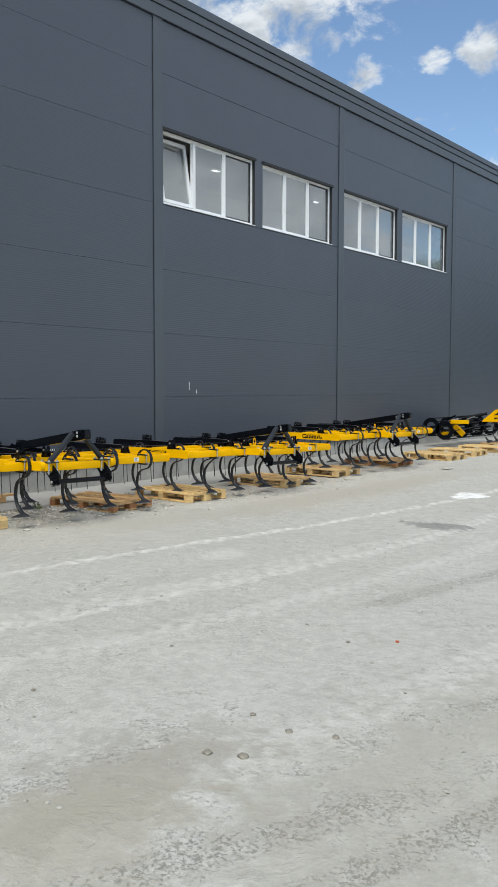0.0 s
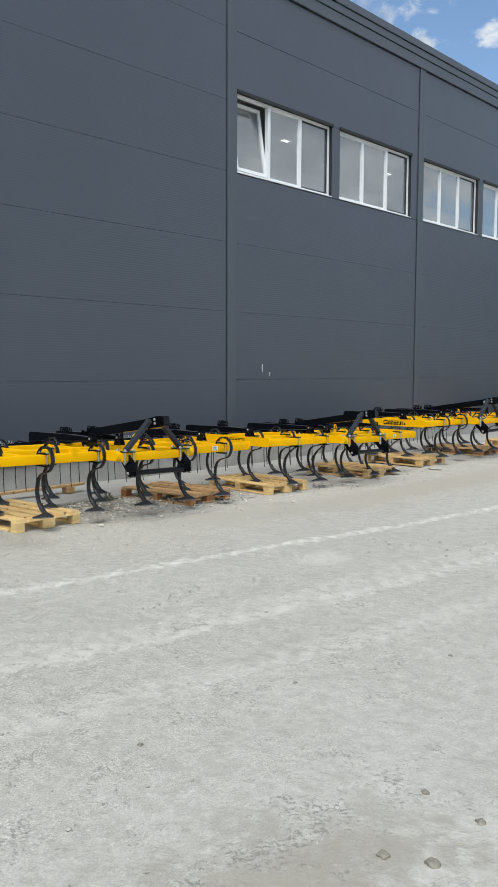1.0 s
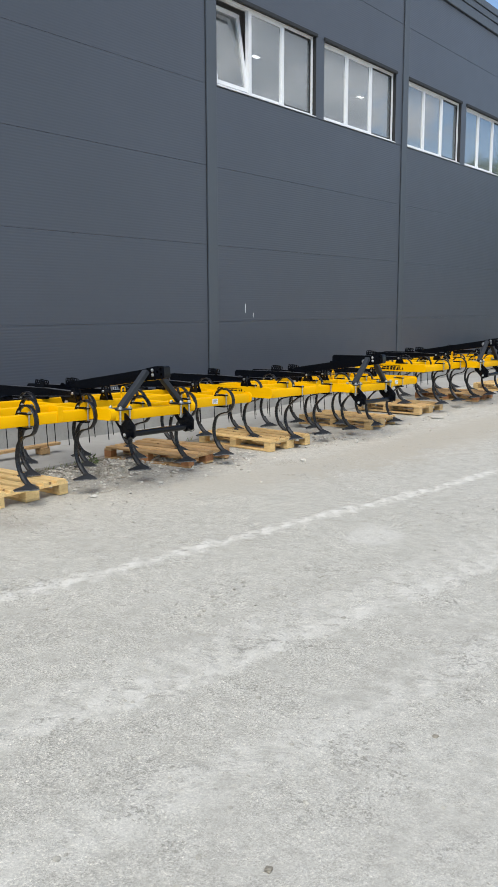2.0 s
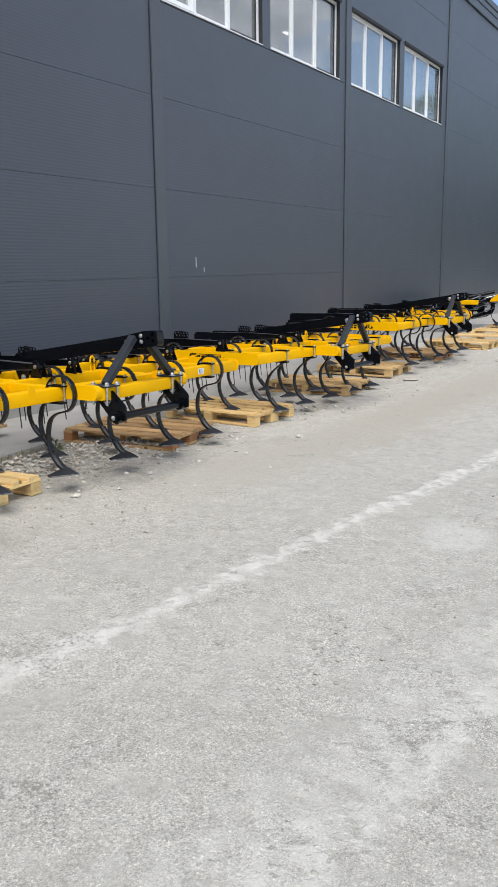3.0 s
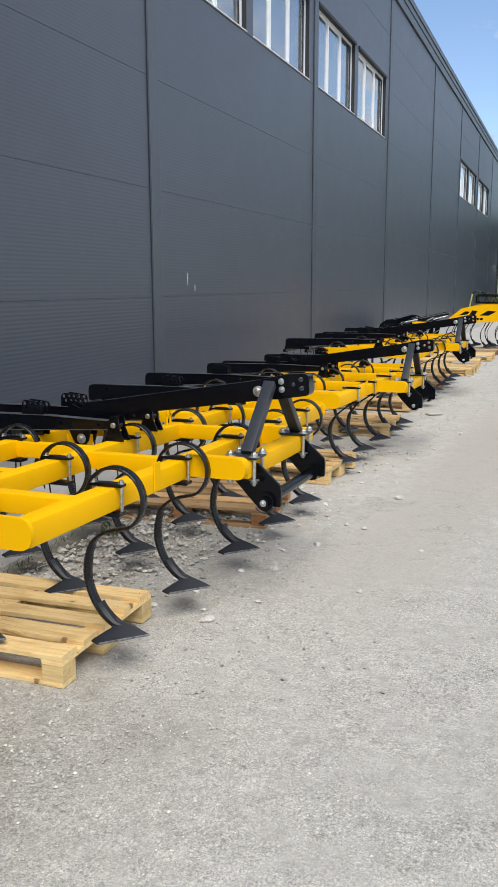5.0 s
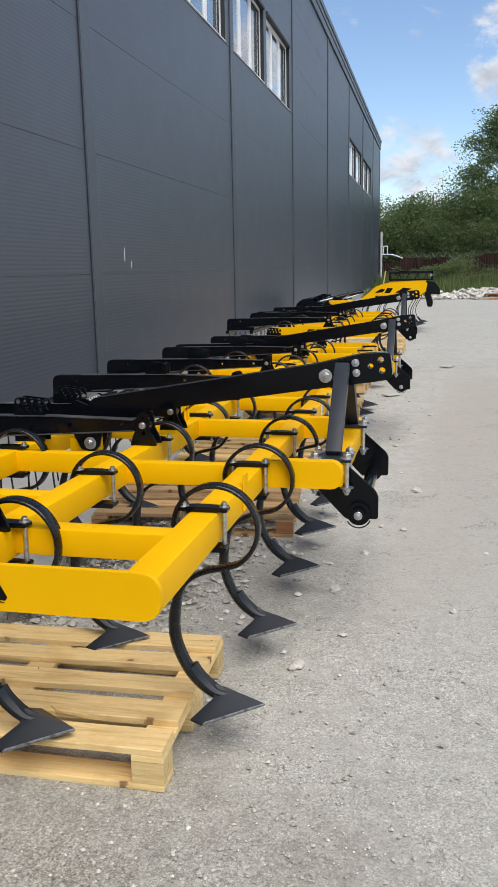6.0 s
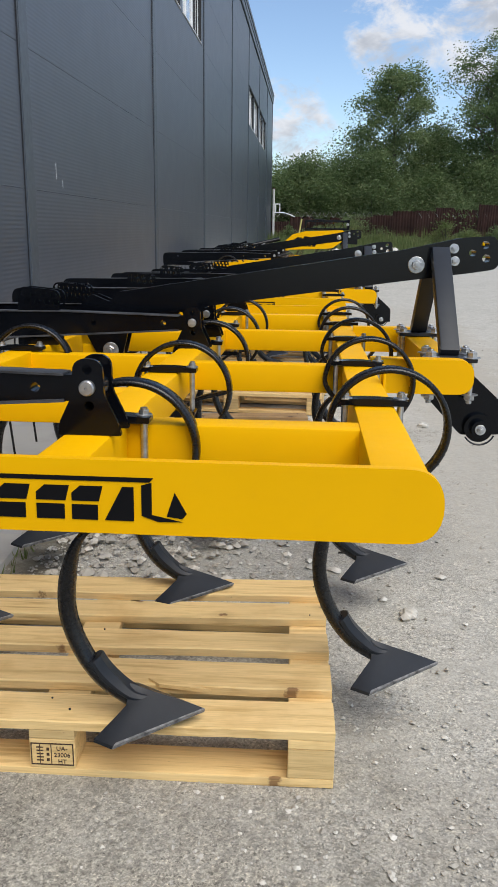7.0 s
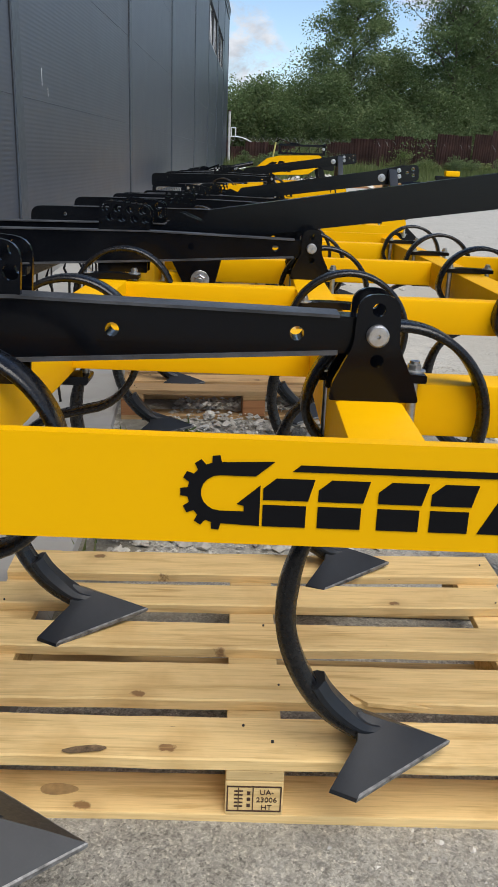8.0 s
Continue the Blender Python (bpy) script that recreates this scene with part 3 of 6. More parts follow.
def gz(y):
    """The yard dips a little beside the second machine and rises again beyond it."""
    keys = ((-500, 0.01), (4.0, 0.01), (5.5, 0.0), (8.5, -0.035), (11.0, -0.033), (14.0, 0.03), (20.0, 0.05), (30.0, 0.0), (500, 0.0))
    for (y0, z0), (y1, z1) in zip(keys, keys[1:]):
        if y <= y1:
            u = (y - y0) / (y1 - y0)
            return z0 + (z1 - z0) * u * u * (3 - 2 * u)
    return 0.0


# ---- ground ----
def build_ground():
    bm = bmesh.new()
    xs = [-400, -150, -60, -30, -20, -14] + [-12 + 0.4 * i for i in range(46)] + [9, 14, 25, 60, 150, 400]
    ys = [-400, -150, -50, -20, -8, -4, -2] + [-1 + 0.4 * i for i in range(56)] + [23, 26, 30, 35, 40, 46, 52, 60, 80, 150, 400]
    grid = []
    for y in ys:
        row = []
        for x in xs:
            near = -12.5 < x < 6.5 and -1.5 < y < 22
            z = gz(y) + (0.012 * noise.noise((x * 0.7, y * 0.7, 3.1)) if near and x > -9.3 else 0)
            row.append(bm.verts.new((x, y, z)))
        grid.append(row)
    for r0, r1 in zip(grid, grid[1:]):
        for i in range(len(xs) - 1):
            bm.faces.new((r0[i], r0[i + 1], r1[i + 1], r1[i]))
    return thing("ground", bm, GROUND, "pale grey dusty gravel yard with tyre tracks", "ground", kind="structure", smooth=60)


def build_apron():
    bm = bmesh.new()
    edge = [(-30, -9.3), (0, -9.35), (3.6, -9.42), (5.5, -9.49), (6.9, -9.61), (8.0, -9.66), (9, -9.68), (10, -9.68), (11, -9.69), (12.5, -9.69), (14, -9.68), (16, -9.68), (20, -9.7), (30, -9.8), (54.6, -9.8)]
    top, low, back = [], [], []
    for y, x in edge:
        z = gz(y) + 0.022
        top.append(bm.verts.new((x, y, z)))
        low.append(bm.verts.new((x + 0.02, y, z - 0.06)))
        back.append(bm.verts.new((-10.95, y, z)))
    for i in range(len(edge) - 1):
        bm.faces.new((back[i], top[i], top[i + 1], back[i + 1]))
        bm.faces.new((top[i], low[i], low[i + 1], top[i + 1]))
    return thing("pavement", bm, SLAB, "light concrete apron along the foot of the building", "pavement", kind="structure")


# ---- the hall ----
WALL_X, PLINTH_Z = -10.9, 0.38
JOINTS_Y = [-20.2, -14.2, -8.1, -2.0, 4.05, 10.14, 16.23, 22.38, 29.05, 35.65, 42.1, 48.7, 54.4]
JOINTS_Z = [PLINTH_Z] + [1.49 + 1.163 * k for k in range(6)] + [8.22]
WIN_Z0, WIN_Z1 = 4.995, 6.33
WINDOWS = {5: [(10.28, 12.95), (13.21, 15.84)], 6: [(16.36, 18.96), (19.24, 21.9)],
           9: [(35.85, 38.4), (38.75, 41.3)], 10: [(42.3, 44.6), (44.95, 47.2)]}


def panel_mesh(y0, y1, z0, z1):
    """One sandwich panel: bevelled face, 60 mm thick, with a lapped lower edge."""
    bm = bmesh.new()
    g = 0.001
    add_box(bm, WALL_X - 0.12, WALL_X, y0, y1, z0 + g, z1 - g)
    fe = [e for e in bm.edges if all(abs(v.co.x - WALL_X) < 1e-4 for v in e.verts) and abs(e.verts[0].co.z - e.verts[1].co.z) < 1e-4]
    bmesh.ops.bevel(bm, geom=fe, offset=0.0018, segments=1, affect='EDGES')
    return bm


def build_hall():
    hall = thing("wall_north", box(WALL_X - 0.34, WALL_X - 0.29, JOINTS_Y[0], JOINTS_Y[-1], 0.0, 4.85), INNER,
                 "long industrial hall wall clad in dark anthracite ribbed panels", "wall", kind="structure")
    part("plinth", box(WALL_X - 0.25, WALL_X - 0.015, JOINTS_Y[0], JOINTS_Y[-1], -0.1, PLINTH_Z - 0.004, bev=0.01), CONCRETE_PLINTH, hall, "pale concrete plinth")
    part("core", box(WALL_X - 0.16, WALL_X - 0.125, JOINTS_Y[0], JOINTS_Y[-1], PLINTH_Z, 4.9), NEAR_BLACK, hall)
    part("core", box(WALL_X - 0.16, WALL_X - 0.125, JOINTS_Y[0], JOINTS_Y[-1], 6.42, 8.15), NEAR_BLACK, hall)
    for b in range(len(JOINTS_Y) - 1):
        y0, y1 = JOINTS_Y[b] + 0.006, JOINTS_Y[b + 1] - 0.006
        wins = WINDOWS.get(b)
        if not wins:
            part("core", box(WALL_X - 0.16, WALL_X - 0.125, y0, y1, 4.905, 6.415), NEAR_BLACK, hall)
        for k in range(len(JOINTS_Z) - 1):
            z0, z1 = JOINTS_Z[k], JOINTS_Z[k + 1]
            if wins and k == 4:
                z1 = JOINTS_Z[k + 2]
                bm = bmesh.new()
                add_box(bm, WALL_X - 0.12, WALL_X, y0, y1, z0 + 0.006, WIN_Z0)
                add_box(bm, WALL_X - 0.12, WALL_X, y0, y1, WIN_Z1, z1 - 0.006)
                cuts = [y0] + [v for w in wins for v in w] + [y1]
                for a, c in zip(cuts[0::2], cuts[1::2]):
                    add_box(bm, WALL_X - 0.12, WALL_X, a, c, WIN_Z0 + 0.0005, WIN_Z1 - 0.0005)
                part("panel", bm, PANEL, hall)
            elif wins and k == 5:
                continue
            else:
                part("panel", panel_mesh(y0, y1, z0, z1), PANEL, hall)
    for y in JOINTS_Y[1:-1]:
        bm = bmesh.new()
        add_box(bm, WALL_X + 0.001, WALL_X + 0.018, y - 0.115, y + 0.115, PLINTH_Z - 0.03, 8.27, bev=0.007)
        add_box(bm, WALL_X + 0.017, WALL_X + 0.022, y - 0.113, y - 0.097, PLINTH_Z - 0.03, 8.27, bev=0.003)
        part("trim", bm, TRIM, hall, "flat cover strip over the panel joint")
        # thin dark line along the left edge of the cover strip
        part("edge_line", box(WALL_X + 0.0006, WALL_X + 0.004, y - 0.126, y - 0.1155, PLINTH_Z, 8.2), NEAR_BLACK, hall)
    part("trim", box(WALL_X - 0.12, WALL_X + 0.03, JOINTS_Y[-1] - 0.1, JOINTS_Y[-1] + 0.03, PLINTH_Z - 0.03, 8.18, bev=0.008), TRIM, hall, "corner flashing")
    part("trim", box(WALL_X - 0.05, WALL_X + 0.025, JOINTS_Y[0], JOINTS_Y[-1], PLINTH_Z - 0.02, PLINTH_Z + 0.015, bev=0.004), TRIM, hall, "drip flashing over the plinth")
    for z0, z1, out in ((8.232, 8.44, 0.05), (8.447, 8.59, 0.07), (8.597, 8.745, 0.095)):
        part("fascia", box(WALL_X - 0.15, WALL_X + out, JOINTS_Y[0] - 0.1, JOINTS_Y[-1] + 0.08, z0, z1, bev=0.012), TRIM, hall, "stepped eaves flashing")
    for y, z0, z1 in ((10.95, 1.62, 1.765), (11.155, 1.546, 1.622)):
        part("scratch", box(WALL_X, WALL_X + 0.0015, y - 0.006, y + 0.007, z0, z1), WHITE_FRAME, hall, "white scratch on the cladding")
    # the rest of the hall closes the place
    for name, a in (("wall_south", (-42.2, -42.0, JOINTS_Y[0], JOINTS_Y[-1], 0, 8.6)), ("wall_east", (-42.0, WALL_X - 0.35, JOINTS_Y[-1] - 0.2, JOINTS_Y[-1], 0, 8.6)),
                    ("wall_west", (-42.0, WALL_X - 0.35, JOINTS_Y[0], JOINTS_Y[0] + 0.2, 0, 8.6))):
        thing(name, box(*a), PANEL, "plain anthracite end wall of the hall", "wall", kind="structure")
    thing("roof", box(-42.2, WALL_X - 0.02, JOINTS_Y[0], JOINTS_Y[-1], 8.53, 8.65), TRIM, "flat sheet roof of the hall", "roof", kind="structure")
    thing("ceiling", box(-41.9, WALL_X - 0.36, JOINTS_Y[0] + 0.3, JOINTS_Y[-1] - 0.3, 7.95, 8.05), INNER, "pale ceiling inside the hall", "ceiling", kind="structure")
    thing("floor", box(-41.9, WALL_X - 0.36, JOINTS_Y[0] + 0.3, JOINTS_Y[-1] - 0.3, 0.0, 0.05), INNER, "plain screed floor inside the hall", "floor", kind="structure")
    return hall


def frame_bars(bm, y0, y1, z0, z1, w, x0, x1):
    add_box(bm, x0, x1, y0, y1, z0, z0 + w)
    add_box(bm, x0, x1, y0, y1, z1 - w, z1)
    add_box(bm, x0, x1, y0, y0 + w, z0 + w, z1 - w)
    add_box(bm, x0, x1, y1 - w, y1, z0 + w, z1 - w)


def build_window(index, y0, y1, tilted):
    z0, z1 = WIN_Z0 + 0.002, WIN_Z1 - 0.002
    xf = WALL_X - 0.065
    bm = bmesh.new()
    frame_bars(bm, y0 + 0.003, y1 - 0.003, z0, z1, 0.055, xf - 0.065, xf)
    third = (y1 - y0) / 3
    for k in (1, 2):
        add_box(bm, xf - 0.064, xf + 0.001, y0 + third * k - 0.035, y0 + third * k + 0.035, z0 + 0.055, z1 - 0.055)
    w = thing("window_%d" % index, bm, WHITE_FRAME, "white plastic ribbon window with three panes" + (", one sash tilted open" if tilted else ""), "window", kind="structure")
    part("window_sill", box(WALL_X - 0.064, WALL_X + 0.018, y0 + 0.004, y1 - 0.004, z0 - 0.001, z0 + 0.012), WHITE_FRAME, w, "thin white sill")
    # near-black linings put the recess's shade into the colour
    part("reveal", box(WALL_X - 0.064, WALL_X + 0.003, y1 - 0.006, y1 - 0.001, z0 + 0.013, z1 - 0.007), NEAR_BLACK, w, "lining of the opening, coloured dark for the shade in the recess")
    part("reveal", box(WALL_X - 0.064, WALL_X + 0.006, y0 + 0.001, y1 - 0.001, z1 - 0.006, z1 + 0.001), NEAR_BLACK, w, "lining of the opening, coloured dark for the shade in the recess")
    # strip added as the shadow line above the frame
    part("lintel_shade", box(WALL_X + 0.0005, WALL_X + 0.03, y0 - 0.02, y1 + 0.02, z1 - 0.02, z1 + 0.035, bev=0.004), NEAR_BLACK, w, "added dark strip for the shadow line over the window")
    for k in range(3):
        a, c = y0 + third * k + (0.058 if k == 0 else 0.036), y0 + third * (k + 1) - (0.058 if k == 2 else 0.036)
        if tilted and k == 0:
            bm = bmesh.new()
            frame_bars(bm, a, c, 0.0, z1 - z0 - 0.12, 0.06, -0.03, 0.03)
            sash = part("sash", bm, WHITE_FRAME, w, "white sash tilted inwards")
            sash.matrix_basis = pose(xf - 0.03, 0, z0 + 0.06, 0, -9, 0)
            g = part("pane", box(-0.004, 0.004, a + 0.06, c - 0.06, 0.06, z1 - z0 - 0.18), GLASS, sash)
        else:
            bm = bmesh.new()
            frame_bars(bm, a, c, z0 + 0.058, z1 - 0.058, 0.022, xf - 0.05, xf - 0.012)
            part("bead", bm, WHITE_FRAME if k != 2 else NEAR_BLACK, w)
            g = part("pane", box(xf - 0.034, xf - 0.026, a + 0.02, c - 0.02, z0 + 0.078, z1 - 0.078), GLASS, w)
        g.visible_shadow = False
    return w


def build_inside():
    """The office behind the glass: back wall, ceiling strip lights."""
    thing("wall_5", box(-16.2, -16.0, 9.5, 48.2, 4.6, 7.94), INNER, "pale partition wall behind the windows", "wall", kind="structure")
    thing("floor_upper", box(-16.0, WALL_X - 0.36, 9.5, 48.2, 4.62, 4.7), INNER, "upper storey floor behind the windows", "floor", kind="structure")
    thing("ceiling_upper", box(-16.0, WALL_X - 0.36, 9.5, 48.2, 7.2, 7.3), INNER, "pale ceiling of the upper storey", "ceiling", kind="structure")
    m, nt, b = base("lamp_glow")
    b.inputs["Emission Color"].default_value = (1, 0.98, 0.95, 1)
    b.inputs["Emission Strength"].default_value = 4.0
    for k, (x, y) in enumerate(((-12.6, 13.5), (-12.6, 17.6), (-14.2, 12.0), (-14.2, 15.5), (-14.2, 20.0))):
        lamp = thing("ceiling_light", box(x - 0.06, x + 0.06, y - 0.12, y + 0.12, 7.15, 7.198), WHITE_FRAME, "small lit rectangular ceiling light behind the glass", "ceiling light", "office ceiling lights")
        part("diffuser", box(x - 0.045, x + 0.045, y - 0.105, y + 0.105, 7.143, 7.149), m, lamp, "glowing white diffuser")


build_ground()
build_apron()
build_hall()
_i = 1
for _b in WINDOWS:
    for _y0, _y1 in WINDOWS[_b]:
        build_window(_i, _y0, _y1, _i == 1)
        _i += 1
build_inside()


# ---- field cultivators ----
def tine_path():
    """Side view of one spring tine round a beam at the origin (beam top z 0.69): loop over the beam, under it, then the shank."""
    pts = [(-0.062, 0.590), (-0.086, 0.615)]
    cx, cz, r = 0.034, 0.640, 0.133
    for a in (176, 156, 136, 114, 92, 70, 48, 26, 4, -18, -40, -60):
        pts.append((cx + r * math.cos(radians(a)), cz + r * math.sin(radians(a))))
    pts += [(0.05, 0.510), (0.0, 0.497), (-0.048, 0.472), (-0.083, 0.433), (-0.104, 0.368), (-0.110, 0.294), (-0.096, 0.228), (-0.064, 0.163), (-0.022, 0.115), (0.03, 0.082)]
    return smooth_path(pts, 4)


def plain_tine_path():
    """A tine bolted under its beam: the same shank without the loop."""
    return smooth_path([(0.04, 0.590), (0.01, 0.565), (-0.05, 0.525), (-0.11, 0.475), (-0.155, 0.42), (-0.182, 0.366), (-0.19, 0.293), (-0.178, 0.228), (-0.148, 0.163), (-0.107, 0.115), (-0.055, 0.082)], 4)


def tine_mesh(path):
    n = len(path)
    thick, half = [], []
    for x, z in path:
        low = max(0.0, min(1.0, (0.47 - z) / 0.12))
        thick.append(0.013 + 0.020 * low)
        half.append(0.024 - 0.001 * low)
    bm = add_sweep(bmesh.new(), path, half, thick, 0.36)
    return finish(bm, "tine", SPRING, 50)


def share_mesh():
    """Duckfoot share: a roofed V blade with worn leading edges and a socket that clasps the foot of the shank."""
    bm = bmesh.new()

    def both(x, y, z):
        return bm.verts.new((x, y, z)), bm.verts.new((x - 0.002, y, z - 0.0075))

    nose, r1, r2, r3 = both(0.184, 0, 0.026), both(0.125, 0, 0.046), both(0.070, 0, 0.062), both(0.022, 0, 0.078)
    for s in (-1, 1):
        lead, out, notch = both(0.012, s * 0.127, 0.0075), both(-0.030, s * 0.113, 0.013), both(0.020, s * 0.034, 0.045)
        n2, l2 = (bm.verts.new(nose[0].co.lerp(r1[0].co, 0.07)), bm.verts.new(lead[0].co.lerp(r2[0].co, 0.06)))
        worn = [bm.faces.new((nose[0], lead[0], l2, n2)), bm.faces.new((nose[0], lead[0], lead[1], nose[1]))]
        for f in worn:
            f.material_index = 1
        for f in ((n2, l2, r1[0]), (l2, r2[0], r1[0]), (l2, lead[0], out[0]), (l2, out[0], notch[0], r2[0]), (notch[0], r3[0], r2[0])):
            bm.faces.new(f)
        for f in ((nose, lead, r1), (lead, r2, r1), (lead, out, notch, r2), (notch, r3, r2)):
            bm.faces.new([v[1] for v in f])
        for a, c in ((lead, out), (out, notch), (notch, r3)):
            bm.faces.new((a[0], a[1], c[1], c[0]))
    path = smooth_path([(-0.054, 0.136), (-0.036, 0.108), (-0.006, 0.078), (0.034, 0.054), (0.085, 0.048)], 4)
    add_sweep(bm, path, [0.0265] * 12 + [0.024, 0.021, 0.018, 0.014, 0.009], [0.036] * 8 + [0.033, 0.03, 0.027, 0.024, 0.02, 0.017, 0.014, 0.011, 0.008], 0.38)
    me = finish(bm, "share", SHARE, 35)
    me.materials.append(WORN)
    return me


TINE, PLAIN_TINE, SHARE_ME = tine_mesh(tine_path()), tine_mesh(plain_tine_path()), share_mesh()


def bolt_mesh(r=0.011, h=0.009):
    """A flat washer, a chamfered hexagon and a short stud end."""
    bm = bmesh.new()
    for r1, r2, z0, z1, seg in ((1.78, 1.78, 0.0, 0.0022, 22), (1.78, 1.68, 0.0022, 0.0030, 22), (1.1, 1.1, 0.003, 0.003 + h * 0.82, 6), (1.1, 0.92, 0.003 + h * 0.82, 0.003 + h, 6), (0.52, 0.52, 0.003 + h, 0.003 + h * 1.22, 14), (0.52, 0.4, 0.003 + h * 1.22, 0.003 + h * 1.34, 14)):
        bmesh.ops.create_cone(bm, cap_ends=True, segments=seg, radius1=r * r1, radius2=r * r2, depth=z1 - z0, matrix=Matrix.Translation((0, 0, (z0 + z1) / 2)))
    return finish(bm, "bolt", ZINC)


def pin_mesh(r=0.0145, h=0.012):
    """A turned pin end with a chamfered rim and a centre drilling."""
    prof, n = ((r, 0.0), (r, h * 0.75), (r * 0.84, h), (r * 0.2, h), (r * 0.12, h * 0.7)), 24
    bm = bmesh.new()
    rings = [[bm.verts.new((q * math.cos(2 * math.pi * k / n), q * math.sin(2 * math.pi * k / n), z)) for k in range(n)] for q, z in prof]
    for r0, r1 in zip(rings, rings[1:]):
        for k in range(n):
            bm.faces.new((r0[k], r0[(k + 1) % n], r1[(k + 1) % n], r1[k]))
    bm.faces.new(rings[-1])
    bm.faces.new(list(reversed(rings[0])))
    return finish(bm, "pin_head", ZINC, 25)


FOOT_NUT = bolt_mesh(0.0155, 0.017)
BOLT, BIG_BOLT, PIN_HEAD = bolt_mesh(0.0095, 0.009), bolt_mesh(0.0165, 0.014), pin_mesh()


def bolt_on(parent, mesh, at, axis, name="bolt"):
    ob = new(name, mesh)
    ob.parent = parent
    ob.matrix_basis = Matrix.Translation(at) @ Vector(axis).to_track_quat('Z', 'Y').to_matrix().to_4x4()
    return ob


ROD = finish(cyl((0, 0, -0.128), (0, 0, 0.021), 0.0075, 10), "clamp_rod", ZINC, 40)
CLAMP = finish(plate(rounded([(-0.082, 0.6925), (0.075, 0.6925), (0.075, 0.7045), (0.012, 0.708), (-0.03, 0.708), (-0.082, 0.7045)], [0.003] * 6, 3), -0.02, 0.02), "clamp_plate", BLACK)
UNDER = finish(plate(rounded([(-0.075, 0.586), (-0.068, 0.569), (0.068, 0.569), (0.075, 0.586)], [0.006] * 4, 3), -0.034, 0.022), "under_plate", BLACK)


def add_tine(machine, x, y, ahead=0.0, mesh=TINE):
    t = part("tine", mesh, SPRING, machine)
    t.location = (x + ahead, y, 0)
    for name, me in (("clamp_plate", CLAMP), ("under_plate", UNDER)):
        part(name, me, BLACK, t)
    s = part("share", SHARE_ME, SHARE, t, "dark steel duckfoot share")
    s.location = (-0.085 if mesh is PLAIN_TINE else 0.0, 0, 0.039)
    for dx in (-0.066, 0.060):
        bolt_on(t, ROD, (dx, -0.005 if dx < 0 else 0.005, 0.700), (0, 0, 1), "clamp_rod")
        bolt_on(t, BOLT, (dx, -0.005 if dx < 0 else 0.005, 0.705), (0, 0, 1))


def logo(parent, y, x0, x1, z0, z1, face):
    """Plain black marks: a toothed ring with two arms, notched blocks, a bar and a wedge."""
    w, h = x1 - x0, z1 - z0
    e = 0.0012 * face
    u = lambda f: x0 + w * f
    v = lambda f: z0 + h * f
    bm = bmesh.new()
    cx, cz = x0 + h * 0.5, z0 + h * 0.48
    gear = []
    for k in range(7):
        a = 96 + 168 * k / 6
        for da, r in ((-8.5, 0.41), (-5.5, 0.5), (5.5, 0.5), (8.5, 0.41)):
            if 86 <= a + da <= 274:
                gear.append((cx + h * r * math.cos(radians(a + da)), cz + h * r * math.sin(radians(a + da))))
    lower = [(u(0.190), v(0.05)), (u(0.190), v(0.60)), (u(0.135), v(0.34)), (u(0.152), v(0.32)), (u(0.152), v(0.24))]
    inner = [(cx + h * 0.24 * math.cos(radians(a)), cz + h * 0.24 * math.sin(radians(a))) for a in range(270, 80, -20)]
    upper = [(u(0.178), v(0.72)), (u(0.222), v(0.92))]
    add_plate(bm, gear + lower + inner + upper, y, y + e)
    # solid slanted blocks, each split by one slit
    for a, b2 in ((0.197, 0.312), (0.328, 0.443), (0.470, 0.582), (0.596, 0.700)):
        add_plate(bm, [(u(a), v(0.05)), (u(b2 - 0.012), v(0.05)), (u(b2 - 0.012), v(0.34)), (u(a), v(0.34))], y, y + e)
        add_plate(bm, [(u(a), v(0.41)), (u(b2 - 0.008), v(0.41)), (u(b2 + 0.006), v(0.70)), (u(a + 0.03), v(0.70)), (u(a), v(0.56))], y, y + e)
    add_plate(bm, [(u(0.712), v(0.05)), (u(0.775), v(0.70)), (u(0.815), v(0.70)), (u(0.815), v(0.05))], y, y + e)
    add_plate(bm, [(u(0.842), v(0.16)), (u(0.842), v(0.74)), (u(0.878), v(0.80)), (u(0.878), v(0.18)), (u(0.985), v(0.06)), (u(0.90), v(0.05))], y, y + e)
    add_plate(bm, [(u(0.958), v(0.62)), (u(1.0), v(0.22)), (u(0.985), v(0.12)), (u(0.93), v(0.16))], y, y + e)
    add_plate(bm, [(u(0.265), v(0.80)), (u(0.87), v(0.80)), (u(0.885), v(0.885)), (u(0.283), v(0.885))], y, y + e)
    return part("marking", bm, DECAL, parent, "black printed maker's mark")


X_MID, X_REAR = -0.556, -1.105
HALF = 1.845
FRONT_T = (-1.23, -0.58, 0.115, 0.775, 1.39)
MID_T = (-1.488, -0.80, -0.115, 0.59, 1.25)
REAR_T = (-1.744, -1.075, -0.39, 0.32, 1.02, 1.70)
ARMS = (-1.572, -0.20, 0.20, 1.572)


